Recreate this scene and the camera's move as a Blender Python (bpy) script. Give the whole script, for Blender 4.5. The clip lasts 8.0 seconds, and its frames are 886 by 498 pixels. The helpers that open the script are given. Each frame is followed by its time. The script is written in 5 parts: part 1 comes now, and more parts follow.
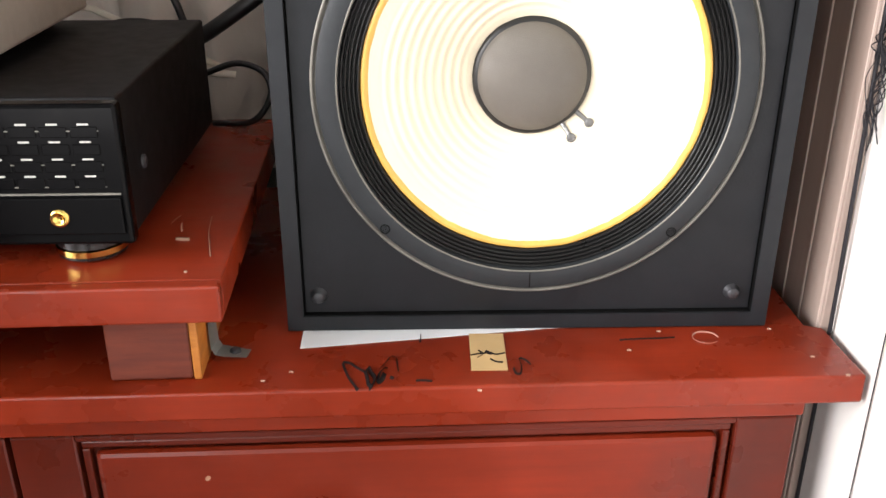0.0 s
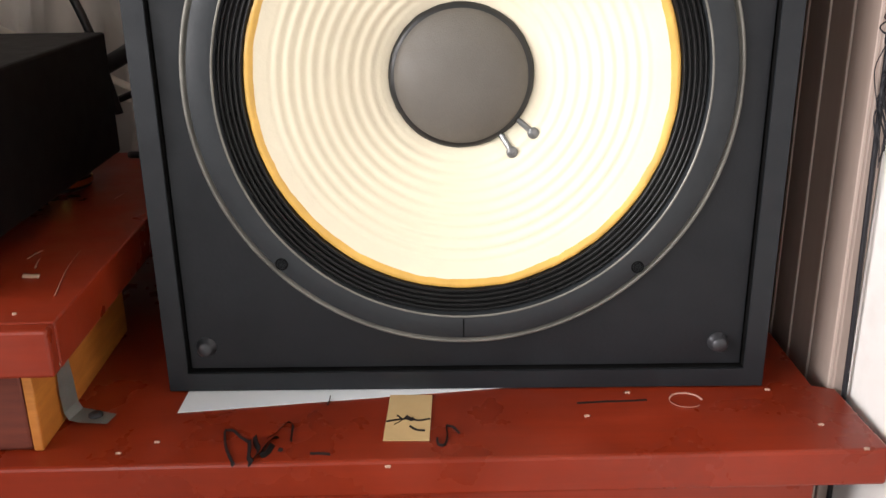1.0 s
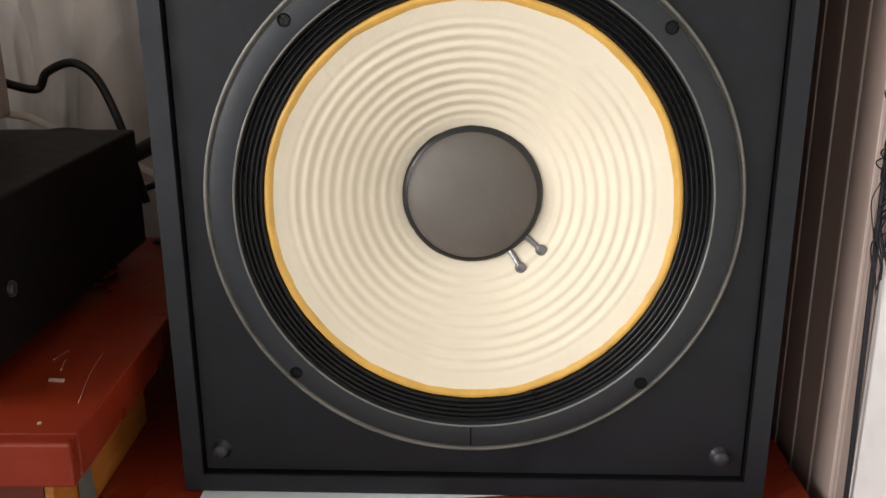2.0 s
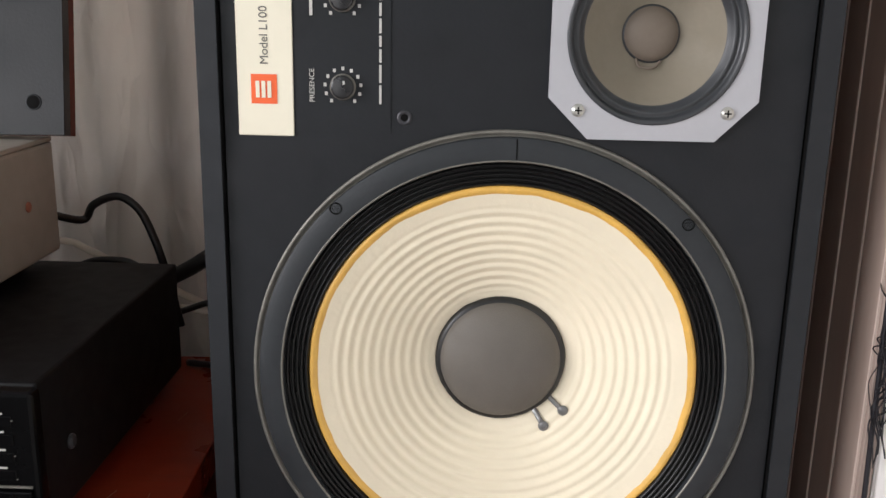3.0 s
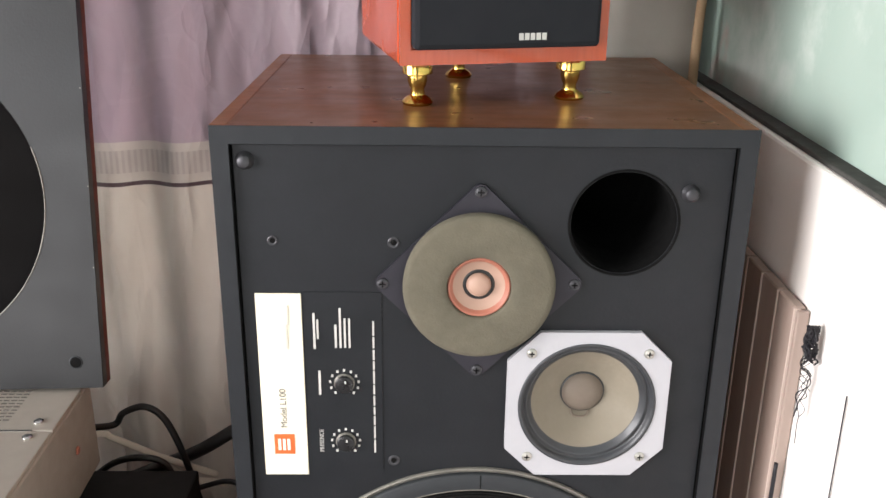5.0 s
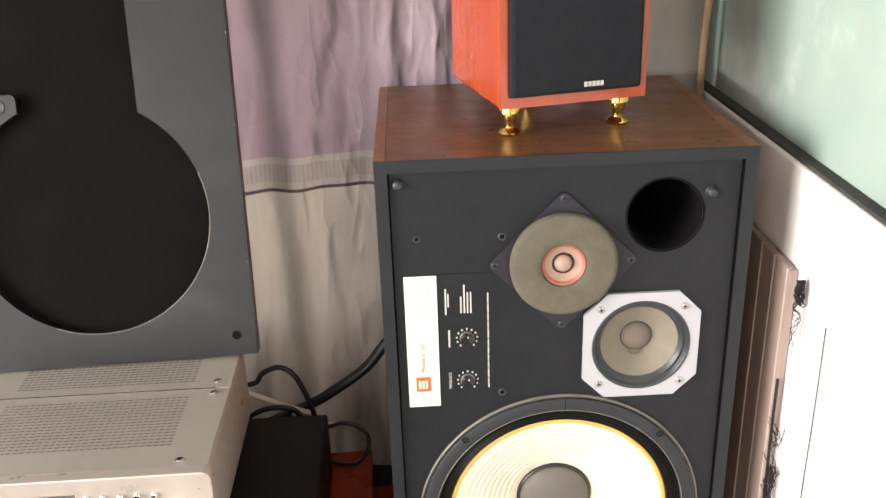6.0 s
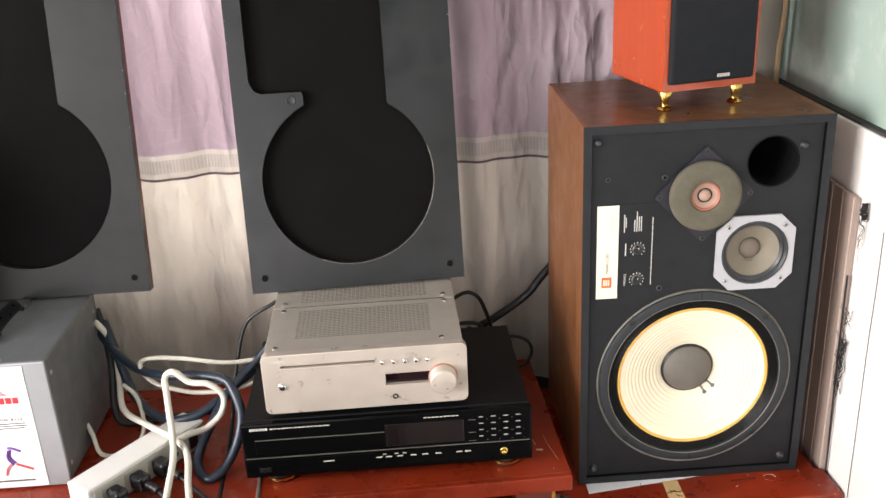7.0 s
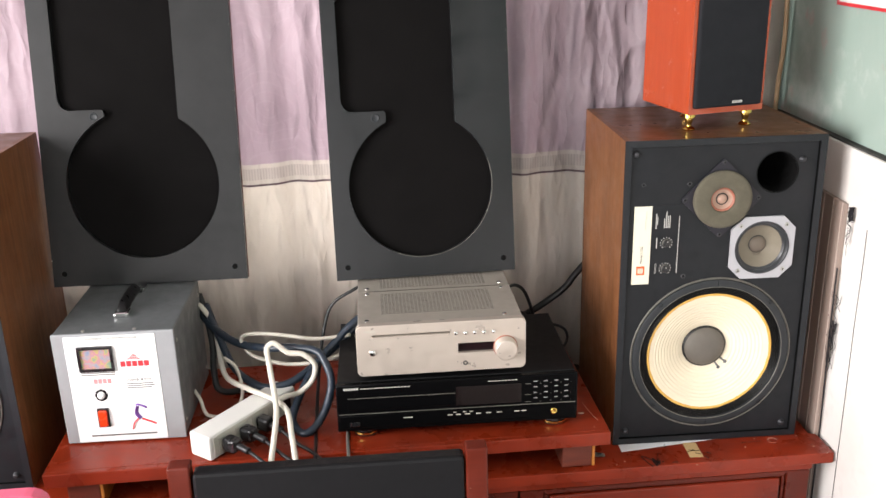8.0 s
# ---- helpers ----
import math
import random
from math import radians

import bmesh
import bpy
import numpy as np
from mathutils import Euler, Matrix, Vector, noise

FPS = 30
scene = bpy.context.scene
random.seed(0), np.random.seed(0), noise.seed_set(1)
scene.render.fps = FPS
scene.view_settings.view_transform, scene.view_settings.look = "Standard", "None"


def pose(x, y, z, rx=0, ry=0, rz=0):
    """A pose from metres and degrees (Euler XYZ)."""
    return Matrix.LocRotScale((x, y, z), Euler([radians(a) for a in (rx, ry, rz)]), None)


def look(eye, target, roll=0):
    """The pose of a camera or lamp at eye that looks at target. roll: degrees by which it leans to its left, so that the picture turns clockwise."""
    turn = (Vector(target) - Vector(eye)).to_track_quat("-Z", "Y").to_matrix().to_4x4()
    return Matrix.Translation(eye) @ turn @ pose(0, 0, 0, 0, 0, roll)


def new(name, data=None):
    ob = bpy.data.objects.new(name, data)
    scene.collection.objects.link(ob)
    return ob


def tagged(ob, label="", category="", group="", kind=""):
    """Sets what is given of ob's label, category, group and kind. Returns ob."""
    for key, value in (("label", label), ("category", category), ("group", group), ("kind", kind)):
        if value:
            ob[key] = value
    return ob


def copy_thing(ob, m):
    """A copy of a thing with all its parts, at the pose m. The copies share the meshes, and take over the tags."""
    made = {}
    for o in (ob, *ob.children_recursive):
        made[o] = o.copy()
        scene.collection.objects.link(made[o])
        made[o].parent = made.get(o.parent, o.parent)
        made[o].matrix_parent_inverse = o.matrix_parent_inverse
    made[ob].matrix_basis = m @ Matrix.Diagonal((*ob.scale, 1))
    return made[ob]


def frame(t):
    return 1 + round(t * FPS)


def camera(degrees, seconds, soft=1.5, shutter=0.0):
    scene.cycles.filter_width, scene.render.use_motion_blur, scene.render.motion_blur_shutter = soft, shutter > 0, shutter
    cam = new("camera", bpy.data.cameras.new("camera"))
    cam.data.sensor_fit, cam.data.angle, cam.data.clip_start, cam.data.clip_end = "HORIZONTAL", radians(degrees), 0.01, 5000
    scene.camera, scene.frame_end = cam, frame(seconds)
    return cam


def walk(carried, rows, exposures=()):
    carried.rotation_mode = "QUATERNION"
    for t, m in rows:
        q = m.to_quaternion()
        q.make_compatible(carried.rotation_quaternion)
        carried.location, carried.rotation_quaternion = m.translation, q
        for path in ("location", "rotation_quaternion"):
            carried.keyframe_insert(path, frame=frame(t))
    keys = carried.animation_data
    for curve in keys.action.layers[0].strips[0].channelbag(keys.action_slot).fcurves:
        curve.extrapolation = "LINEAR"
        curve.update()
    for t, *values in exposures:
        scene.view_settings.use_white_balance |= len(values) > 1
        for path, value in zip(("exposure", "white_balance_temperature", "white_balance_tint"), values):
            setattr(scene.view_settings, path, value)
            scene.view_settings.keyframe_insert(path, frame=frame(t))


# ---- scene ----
cam = camera(51.5, 8.0)
PATH = [
    (0, (-0.081, -0.607, 1.063), (-0.032, 1.214, 0.237), 0.1),
    (0.5, (-0.010, -0.538, 1.033), (-0.008, 1.289, 0.220), 0.1),
    (0.7, (0.000, -0.520, 1.017), (-0.030, 1.323, 0.233), 0.1),
    (1, (-0.006, -0.499, 0.993), (-0.029, 1.381, 0.311), -0.9),
    (1.2, (0.005, -0.485, 0.998), (-0.037, 1.406, 0.350), -1.3),
    (2.3, (-0.003, -0.515, 1.063), (-0.084, 1.406, 0.510), 0.3),
    (2.5, (-0.008, -0.522, 1.079), (-0.082, 1.409, 0.566), 0.9),
    (3, (-0.022, -0.528, 1.124), (-0.081, 1.408, 0.625), 1.1),
    (3.5, (-0.009, -0.528, 1.187), (-0.045, 1.404, 0.669), 1.3),
    (4, (-0.017, -0.534, 1.262), (-0.021, 1.387, 0.707), 1.8),
    (4.5, (-0.015, -0.551, 1.362), (-0.007, 1.350, 0.740), 1.4),
    (4.7, (-0.019, -0.562, 1.401), (-0.004, 1.329, 0.750), 1.3),
    (5.8, (-0.118, -0.741, 1.558), (-0.056, 1.100, 0.777), -1.6),
    (6, (-0.144, -0.813, 1.575), (-0.087, 1.028, 0.796), -1.9),
    (6.2, (-0.190, -0.920, 1.606), (-0.149, 0.919, 0.821), -1.8),
    (6.5, (-0.265, -1.029, 1.624), (-0.236, 0.817, 0.854), -2.0),
    (6.8, (-0.353, -1.155, 1.656), (-0.317, 0.691, 0.886), -2.6),
    (7, (-0.435, -1.244, 1.649), (-0.362, 0.612, 0.907), -2.7),
    (7.2, (-0.483, -1.302, 1.654), (-0.394, 0.555, 0.918), -2.5),
    (7.5, (-0.555, -1.406, 1.658), (-0.410, 0.460, 0.954), -1.7),
    (8, (-0.602, -1.529, 1.677), (-0.478, 0.354, 1.016), -1.4),
]
EXPOSURES = [(0, 0.5, 6500, 10), (0.5, 0.2, 6500, 10), (1.0, -0.02, 6500, 10), (1.6, -0.35, 6500, 10), (2.4, -0.62, 6480, 10), (3.0, -0.56, 6300, 10), (3.5, -0.5, 6050, 10), (4.0, -0.25, 6020, 10),
             (4.5, 0.03, 6200, 10), (5.8, 0.38, 6780, 10), (6.0, 0.36, 6800, 10), (6.5, 0.15, 6740, 10), (7.0, 0.09, 6640, 10), (8.0, -0.02, 6580, 10)]
walk(cam, [(t, look(eye, target, roll)) for t, eye, target, roll in PATH],
     exposures=EXPOSURES)
# world and light: daylight from the window in the west wall, outside the view
world = bpy.data.worlds.new("world")
scene.world = world
world.use_nodes = True
wn = world.node_tree.nodes
sky = wn.new("ShaderNodeTexSky")
sky.sky_type, sky.sun_disc, sky.sun_elevation, sky.sun_rotation = "NISHITA", False, radians(40), radians(250)
world.node_tree.links.new(sky.outputs[0], wn["Background"].inputs[0])
wn["Background"].inputs[1].default_value = 0.10

WEST, SOUTH, EAST, NORTH, TOP = -2.7, -3.0, 0.233, 0.43, 2.75
WIN_Y, WIN_Z = (-2.6, -0.55), (0.85, 2.4)


def area_lamp(name, place, target, width, height, power, colour):
    data = bpy.data.lights.new(name, "AREA")
    data.shape, data.size, data.size_y, data.energy, data.color = "RECTANGLE", width, height, power, colour
    ob = new(name, data)
    ob.matrix_world = look(place, target)
    return ob


area_lamp("window_daylight", (WEST - 0.02, sum(WIN_Y) / 2, sum(WIN_Z) / 2), (0, sum(WIN_Y) / 2, sum(WIN_Z) / 2), WIN_Y[1] - WIN_Y[0], WIN_Z[1] - WIN_Z[0], 195, (1.0, 0.962, 0.968))
# added frontal fill lamp, set in an invented opening of the south wall
area_lamp("south_fill", (-1.2, SOUTH - 0.02, 1.05), (-1.2, 0, 1.05), 0.95, 2.05, 26, (1.0, 0.962, 0.968))

# added lamp behind the curtain to brighten it; its wall opening is invented
area_lamp("curtain_back_fill", (-1.2, 0.50, 1.65), (-1.2, 0.2, 1.65), 1.6, 1.3, 20, (1.0, 0.985, 0.97))


# ---- materials ----
class Nodes:
    def __init__(self, name):
        self.mat = bpy.data.materials.new(name)
        self.mat.use_nodes = True
        self.n, self.l = self.mat.node_tree.nodes, self.mat.node_tree.links
        self.bsdf = self.n["Principled BSDF"]
        self.co = self.n.new("ShaderNodeTexCoord").outputs["Object"]

    def link(self, a, b):
        self.l.new(a, b)

    def noise(self, scale, detail=4, rough=0.55, stretch=None):
        co = self.co
        if stretch:
            mp = self.n.new("ShaderNodeMapping")
            mp.inputs["Scale"].default_value = stretch
            self.link(co, mp.inputs[0])
            co = mp.outputs[0]
        t = self.n.new("ShaderNodeTexNoise")
        t.inputs["Scale"].default_value, t.inputs["Detail"].default_value, t.inputs["Roughness"].default_value = scale, detail, rough
        self.link(co, t.inputs["Vector"])
        return t.outputs["Fac"]

    def ramp(self, fac, stops):
        r = self.n.new("ShaderNodeValToRGB")
        e = r.color_ramp.elements
        while len(e) < len(stops):
            e.new(0.5)
        for k, (p, c) in enumerate(stops):
            e[k].position = p
            e[k].color = (*c, 1) if isinstance(c, tuple) else (c, c, c, 1)
        self.link(fac, r.inputs[0])
        return r.outputs[0]

    def mix(self, fac, a, b):
        m = self.n.new("ShaderNodeMix")
        m.data_type = "RGBA"
        for sock, v in ((m.inputs[0], fac), (m.inputs[6], a), (m.inputs[7], b)):
            if isinstance(v, bpy.types.NodeSocket):
                self.link(v, sock)
            elif isinstance(v, tuple):
                sock.default_value = (*v, 1)
            else:
                sock.default_value = v
        return m.outputs[2]

    def bump(self, height, strength, distance=0.001):
        b = self.n.new("ShaderNodeBump")
        b.inputs["Strength"].default_value, b.inputs["Distance"].default_value = strength, distance
        self.link(height, b.inputs["Height"])
        prev = self.bsdf.inputs["Normal"]
        if prev.links:
            self.link(prev.links[0].from_socket, b.inputs["Normal"])
        self.link(b.outputs[0], prev)

    def colour(self, c):
        if isinstance(c, tuple):
            self.bsdf.inputs["Base Color"].default_value = (*c, 1)
        else:
            self.link(c, self.bsdf.inputs["Base Color"])

    def rough(self, r):
        if isinstance(r, (int, float)):
            self.bsdf.inputs["Roughness"].default_value = r
        else:
            self.link(r, self.bsdf.inputs["Roughness"])


def tone(c, k):
    return tuple(min(1.0, v * k) for v in c)


def plain(name, c, rough=0.5, metal=0.0, vary=0.15, scale=30, grain=400, relief=0.15, spread=0.12, coat=0.0, gloss=0.5):
    """A surface of one colour with blotches, fine grain and uneven gloss."""
    m = Nodes(name)
    m.colour(m.mix(m.noise(grain, 2), m.ramp(m.noise(scale), [(0.3, tone(c, 1 - vary)), (0.7, tone(c, 1 + vary))]), tone(c, 1 - vary * 0.5)))
    m.rough(m.ramp(m.noise(scale * 2.3), [(0.3, max(0.02, rough - spread)), (0.7, min(1.0, rough + spread))]))
    m.bsdf.inputs["Metallic"].default_value = metal
    m.bsdf.inputs["Specular IOR Level"].default_value = gloss
    m.bsdf.inputs["Coat Weight"].default_value = coat
    if relief:
        m.bump(m.noise(grain, 3), relief, 0.0004)
    return m.mat


def wood(name, dark, light, rough, along=(1, 12, 12), scale=9, relief=0.1, coat=0.0):
    """Figured wood with streaks along one axis."""
    m = Nodes(name)
    streak = m.noise(scale, 6, 0.6, along)
    fine = m.noise(scale * 4, 3, 0.6, along)
    base = m.ramp(streak, [(0.32, dark), (0.68, light)])
    m.colour(m.mix(m.ramp(fine, [(0.45, 0.0), (0.75, 0.55)]), base, tone(dark, 0.75)))
    m.rough(m.ramp(m.noise(25), [(0.3, rough - 0.08), (0.7, rough + 0.1)]))
    m.bsdf.inputs["Coat Weight"].default_value = coat
    m.bump(fine, relief, 0.0003)
    return m.mat


def lacquer(name, c, rough=0.33):
    """Old reddish-brown lacquer on furniture: cloudy colour, dust, pale nicks and scratches."""
    m = Nodes(name)
    cloudy = m.ramp(m.noise(7, 5), [(0.3, tone(c, 0.62)), (0.7, tone(c, 1.3))])
    grain = m.ramp(m.noise(11, 5, 0.6, (1, 14, 14)), [(0.35, 0.0), (0.8, 0.35)])
    col = m.mix(grain, cloudy, tone(c, 0.55))
    nick = m.ramp(m.noise(65, 2, 0.4), [(0.815, 0.0), (0.83, 0.8)])
    col = m.mix(nick, col, (0.62, 0.46, 0.36))
    scratch = m.ramp(m.noise(16, 1, 0.3, (5, 0.9, 5)), [(0.84, 0.0), (0.85, 0.7)])
    col = m.mix(scratch, col, (0.5, 0.3, 0.2))
    dust = m.ramp(m.noise(4.5, 6, 0.7), [(0.5, 0.0), (0.85, 0.035)])
    m.colour(m.mix(dust, col, (0.55, 0.46, 0.4)))
    m.rough(m.ramp(m.noise(14, 5), [(0.3, rough - 0.1), (0.7, rough + 0.2)]))
    m.bump(m.noise(120, 3), 0.12, 0.0004)
    m.bsdf.inputs["Specular IOR Level"].default_value = 0.32
    return m.mat


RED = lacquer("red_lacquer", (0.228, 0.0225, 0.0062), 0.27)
# Same lacquer as RED, darkened for the shade on the door panels
SHADED_RED = lacquer("shaded_red_lacquer", (0.185, 0.0180, 0.0050), 0.33)
# Deeper copy for the shaded door frames; also carcass and chair wood
RED_DARK = lacquer("dark_and_shaded_red", (0.105, 0.0112, 0.0038), 0.34)
RAW_WOOD = wood("raw_orange_wood", (0.38, 0.12, 0.016), (0.60, 0.23, 0.04), 0.5, (2, 2, 12))
BLOCK = wood("stained_block", (0.085, 0.014, 0.007), (0.19, 0.035, 0.014), 0.6, (1, 9, 9), 14, 0.4)
WALNUT = wood("walnut_veneer", (0.125, 0.046, 0.016), (0.235, 0.094, 0.036), 0.36, (14, 14, 1), 8, 0.06)
WALNUT_TOP = wood("walnut_veneer_top", (0.09, 0.035, 0.014), (0.165, 0.068, 0.029), 0.33, (1, 14, 14), 8, 0.06)
CHERRY = wood("cherry_gloss", (0.385, 0.055, 0.016), (0.425, 0.066, 0.020), 0.2, (14, 14, 1), 6, 0.02, 0.6)
BLACK_EDGE = plain("black_edge_paint", (0.0115, 0.0135, 0.0165), 0.48, vary=0.2, relief=0.2, gloss=0.35)
BAFFLE = plain("baffle_black_paint", (0.009, 0.0105, 0.013), 0.5, vary=0.25, scale=18, relief=0.35, gloss=0.3)
# Near-black put in for the shade of seams, holes and screw slots
GAP = plain("shadow_gap_black", (0.004, 0.004, 0.004), 0.8, gloss=0.1)
FLANGE = plain("gasket_dark_grey", (0.022, 0.025, 0.028), 0.55, vary=0.15, relief=0.25, gloss=0.35)
RIM = plain("worn_metal_and_highlight", (0.20, 0.19, 0.165), 0.45, 0.4, vary=0.45, scale=40)
SURROUND = plain("doped_cloth_surround", (0.005, 0.005, 0.005), 0.38, vary=0.3, scale=60, grain=900, relief=0.12, spread=0.12, gloss=0.35)
PAPER_CONE = plain("cream_paper_cone", (0.78, 0.70, 0.535), 0.75, vary=0.06, scale=25, grain=190, relief=0.9)
GLUE = plain("amber_glue", (0.72, 0.42, 0.09), 0.4, vary=0.25, scale=45, relief=0.35)
CAP = plain("grey_mesh_cap", (0.125, 0.112, 0.096), 0.6, vary=0.18, scale=22, grain=1100, relief=0.6)
CAP_RING = plain("cap_glue_ring", (0.010, 0.010, 0.010), 0.4)
SOLDER = plain("solder_blob", (0.19, 0.19, 0.19), 0.3, 0.5, relief=0.3)
ALU = plain("cast_aluminium_ring", (0.43, 0.43, 0.455), 0.5, 0.15, vary=0.07, grain=500)
MID_CONE = plain("taupe_cone", (0.20, 0.174, 0.13), 0.75, vary=0.15, scale=28, grain=300, relief=0.4)
MID_CAP = plain("brown_cap", (0.155, 0.125, 0.098), 0.7, vary=0.12)
RUBBER = plain("grey_rubber_surround", (0.035, 0.038, 0.042), 0.42, vary=0.25)
TW_PLATE = plain("tweeter_plate", (0.019, 0.018, 0.025), 0.5, vary=0.2, gloss=0.35)
FOAM = plain("olive_felt", (0.105, 0.094, 0.066), 0.95, vary=0.18, scale=60, grain=650, relief=0.9)
TW_CONE = plain("pink_paper_cone", (0.38, 0.245, 0.185), 0.6, vary=0.1)
TW_RING = plain("copper_ring", (0.36, 0.13, 0.085), 0.45, vary=0.15)
SCREW = plain("dull_screw", (0.055, 0.055, 0.06), 0.42, 0.6)
SCREW_BRIGHT = plain("plated_screw", (0.5, 0.49, 0.45), 0.32, 0.8)
IVORY = plain("ivory_foil", (0.77, 0.72, 0.575), 0.4, vary=0.04, scale=35, relief=0.05)
ORANGE = plain("orange_print", (0.82, 0.12, 0.025), 0.45, vary=0.05)
PRINT_WHITE = plain("pale_print", (0.52, 0.51, 0.48), 0.5)
PRINT_DARK = plain("dark_print", (0.10, 0.095, 0.085), 0.6)
PRINT_FAINT = plain("faint_print", (0.55, 0.52, 0.45), 0.6)
KNOB_BLACK = plain("black_knob", (0.012, 0.012, 0.013), 0.3)
SPEAKER_CLOTH = plain("charcoal_speaker_cloth", (0.017, 0.018, 0.021), 0.9, vary=0.1, scale=14, grain=1500, relief=0.6, gloss=0.15)
CLOTH_BLACK = plain("black_grille_cloth", (0.0065, 0.006, 0.006), 0.95, vary=0.2, scale=12, grain=1500, relief=0.7, gloss=0.05)
GRILLE_PAINT = plain("scuffed_black_board", (0.016, 0.0165, 0.017), 0.44, vary=0.3, scale=15, relief=0.35, gloss=0.3)
GRILLE_BLACK = plain("glossy_black_board", (0.0095, 0.0105, 0.012), 0.4, vary=0.45, scale=9, relief=0.3, gloss=0.5)
SILVER = plain("champagne_silver", (0.56, 0.49, 0.425), 0.36, 0.45, vary=0.05, scale=20, grain=800, relief=0.08)
SILVER_TOP = plain("champagne_silver_lid", (0.45, 0.41, 0.355), 0.42, 0.35, vary=0.06, grain=800, relief=0.08)
VENT = plain("shaded_vent_slot", (0.10, 0.09, 0.078), 0.6)
SLOT_DARK = plain("dark_slot", (0.03, 0.027, 0.024), 0.6)
DISPLAY = plain("display_window", (0.012, 0.004, 0.006), 0.12, relief=0)
CD_STEEL = plain("black_steel_case", (0.0035, 0.0035, 0.004), 0.55, vary=0.1, relief=0.0, spread=0.04, gloss=0.2)
CD_FACE = plain("black_gloss_face", (0.003, 0.003, 0.0033), 0.14, vary=0.15, relief=0.0, spread=0.04, gloss=0.09)
CD_WINDOW = plain("smoked_window", (0.011, 0.008, 0.008), 0.1, relief=0)
GOLD = plain("polished_brass", (0.78, 0.52, 0.14), 0.16, 1.0, vary=0.06, relief=0.02)
GREY_CASE = plain("grey_hammered_case", (0.155, 0.165, 0.17), 0.42, 0.25, vary=0.12, scale=14, relief=0.3)
GREY_FRAME = plain("grey_front_frame", (0.30, 0.31, 0.32), 0.4, 0.2, vary=0.08)
LABEL_WHITE = plain("white_foil", (0.78, 0.78, 0.77), 0.35, vary=0.03, relief=0.05)
PRINT_RED = plain("red_print", (0.6, 0.03, 0.04), 0.5)
PRINT_PURPLE = plain("purple_print", (0.16, 0.06, 0.30), 0.5)
LENS_RED = plain("red_rocker", (0.75, 0.05, 0.01), 0.25)
CHROME = plain("chrome", (0.7, 0.7, 0.69), 0.15, 1.0, relief=0.02)
STRAP = plain("black_strap", (0.010, 0.010, 0.011), 0.35)
WHITE_PLASTIC = plain("white_plastic", (0.74, 0.73, 0.70), 0.38, vary=0.04, scale=18, relief=0.05)
CREAM_CABLE = plain("cream_cable", (0.66, 0.62, 0.54), 0.45, vary=0.08)
BLUE_CABLE = plain("dark_blue_cable", (0.016, 0.026, 0.042), 0.38, vary=0.15)
BLACK_CABLE = plain("black_cable", (0.008, 0.008, 0.009), 0.42)
GREY_CABLE = plain("grey_cable", (0.14, 0.13, 0.12), 0.5)
PAPER = plain("white_paper", (0.78, 0.79, 0.82), 0.7, vary=0.02)
TAPE = plain("masking_tape", (0.50, 0.34, 0.16), 0.7, vary=0.12, scale=50)
INK = plain("black_ink", (0.010, 0.007, 0.007), 0.7, relief=0, gloss=0.1)
STEEL = plain("zinc_bracket", (0.42, 0.43, 0.40), 0.45, 0.35, vary=0.3)
LEATHER = plain("black_leatherette", (0.006, 0.006, 0.007), 0.52, vary=0.2, grain=500, relief=0.6, gloss=0.2)
PINK = plain("pink_plastic", (0.72, 0.13, 0.22), 0.4, vary=0.06, relief=0.05)
THREAD = plain("black_thread", (0.006, 0.005, 0.008), 0.6)
POSTER = plain("poster_white", (0.75, 0.75, 0.74), 0.35, vary=0.03)
# Unseen room surfaces, darkened so that less light bounces back
FLOOR = plain("floor_dimmed", (0.085, 0.072, 0.062), 0.35, vary=0.15, scale=6)
CEILING = plain("ceiling_dimmed", (0.42, 0.42, 0.41), 0.8, vary=0.04)
ROOM_WALL = plain("room_wall_dimmed", (0.10, 0.115, 0.105), 0.7, vary=0.12, scale=5)


def wall_white():
    m = Nodes("old_white_paint")
    base = m.ramp(m.noise(6, 6), [(0.3, (0.70, 0.66, 0.62)), (0.7, (0.80, 0.78, 0.75))])
    m.colour(m.mix(m.ramp(m.noise(24, 5), [(0.58, 0.0), (0.78, 0.35)]), base, (0.5, 0.44, 0.4)))
    m.rough(0.75)
    m.bump(m.noise(60, 5), 0.3, 0.001)
    return m.mat


def wall_green():
    m = Nodes("worn_green_paint")
    base = m.ramp(m.noise(4, 6), [(0.3, (0.27, 0.37, 0.32)), (0.7, (0.37, 0.46, 0.405))])
    pale = m.ramp(m.noise(5.5, 7, 0.65), [(0.52, 0.0), (0.68, 0.55)])
    col = m.mix(pale, base, (0.62, 0.66, 0.62))
    pink = m.ramp(m.noise(9, 4, 0.6, (1, 1, 0.8)), [(0.62, 0.0), (0.7, 0.45)])
    col = m.mix(pink, col, (0.52, 0.25, 0.24))
    m.colour(col)
    m.rough(m.ramp(m.noise(8), [(0.3, 0.45), (0.7, 0.7)]))
    m.bump(m.noise(40, 5), 0.25, 0.001)
    return m.mat


def panel_brown():
    m = Nodes("taupe_panelling")
    m.colour(m.ramp(m.noise(5, 5, 0.6, (6, 6, 1)), [(0.3, (0.27, 0.205, 0.172)), (0.7, (0.36, 0.285, 0.243))]))
    m.rough(0.45)
    m.bump(m.noise(60, 4), 0.15, 0.0006)
    return m.mat


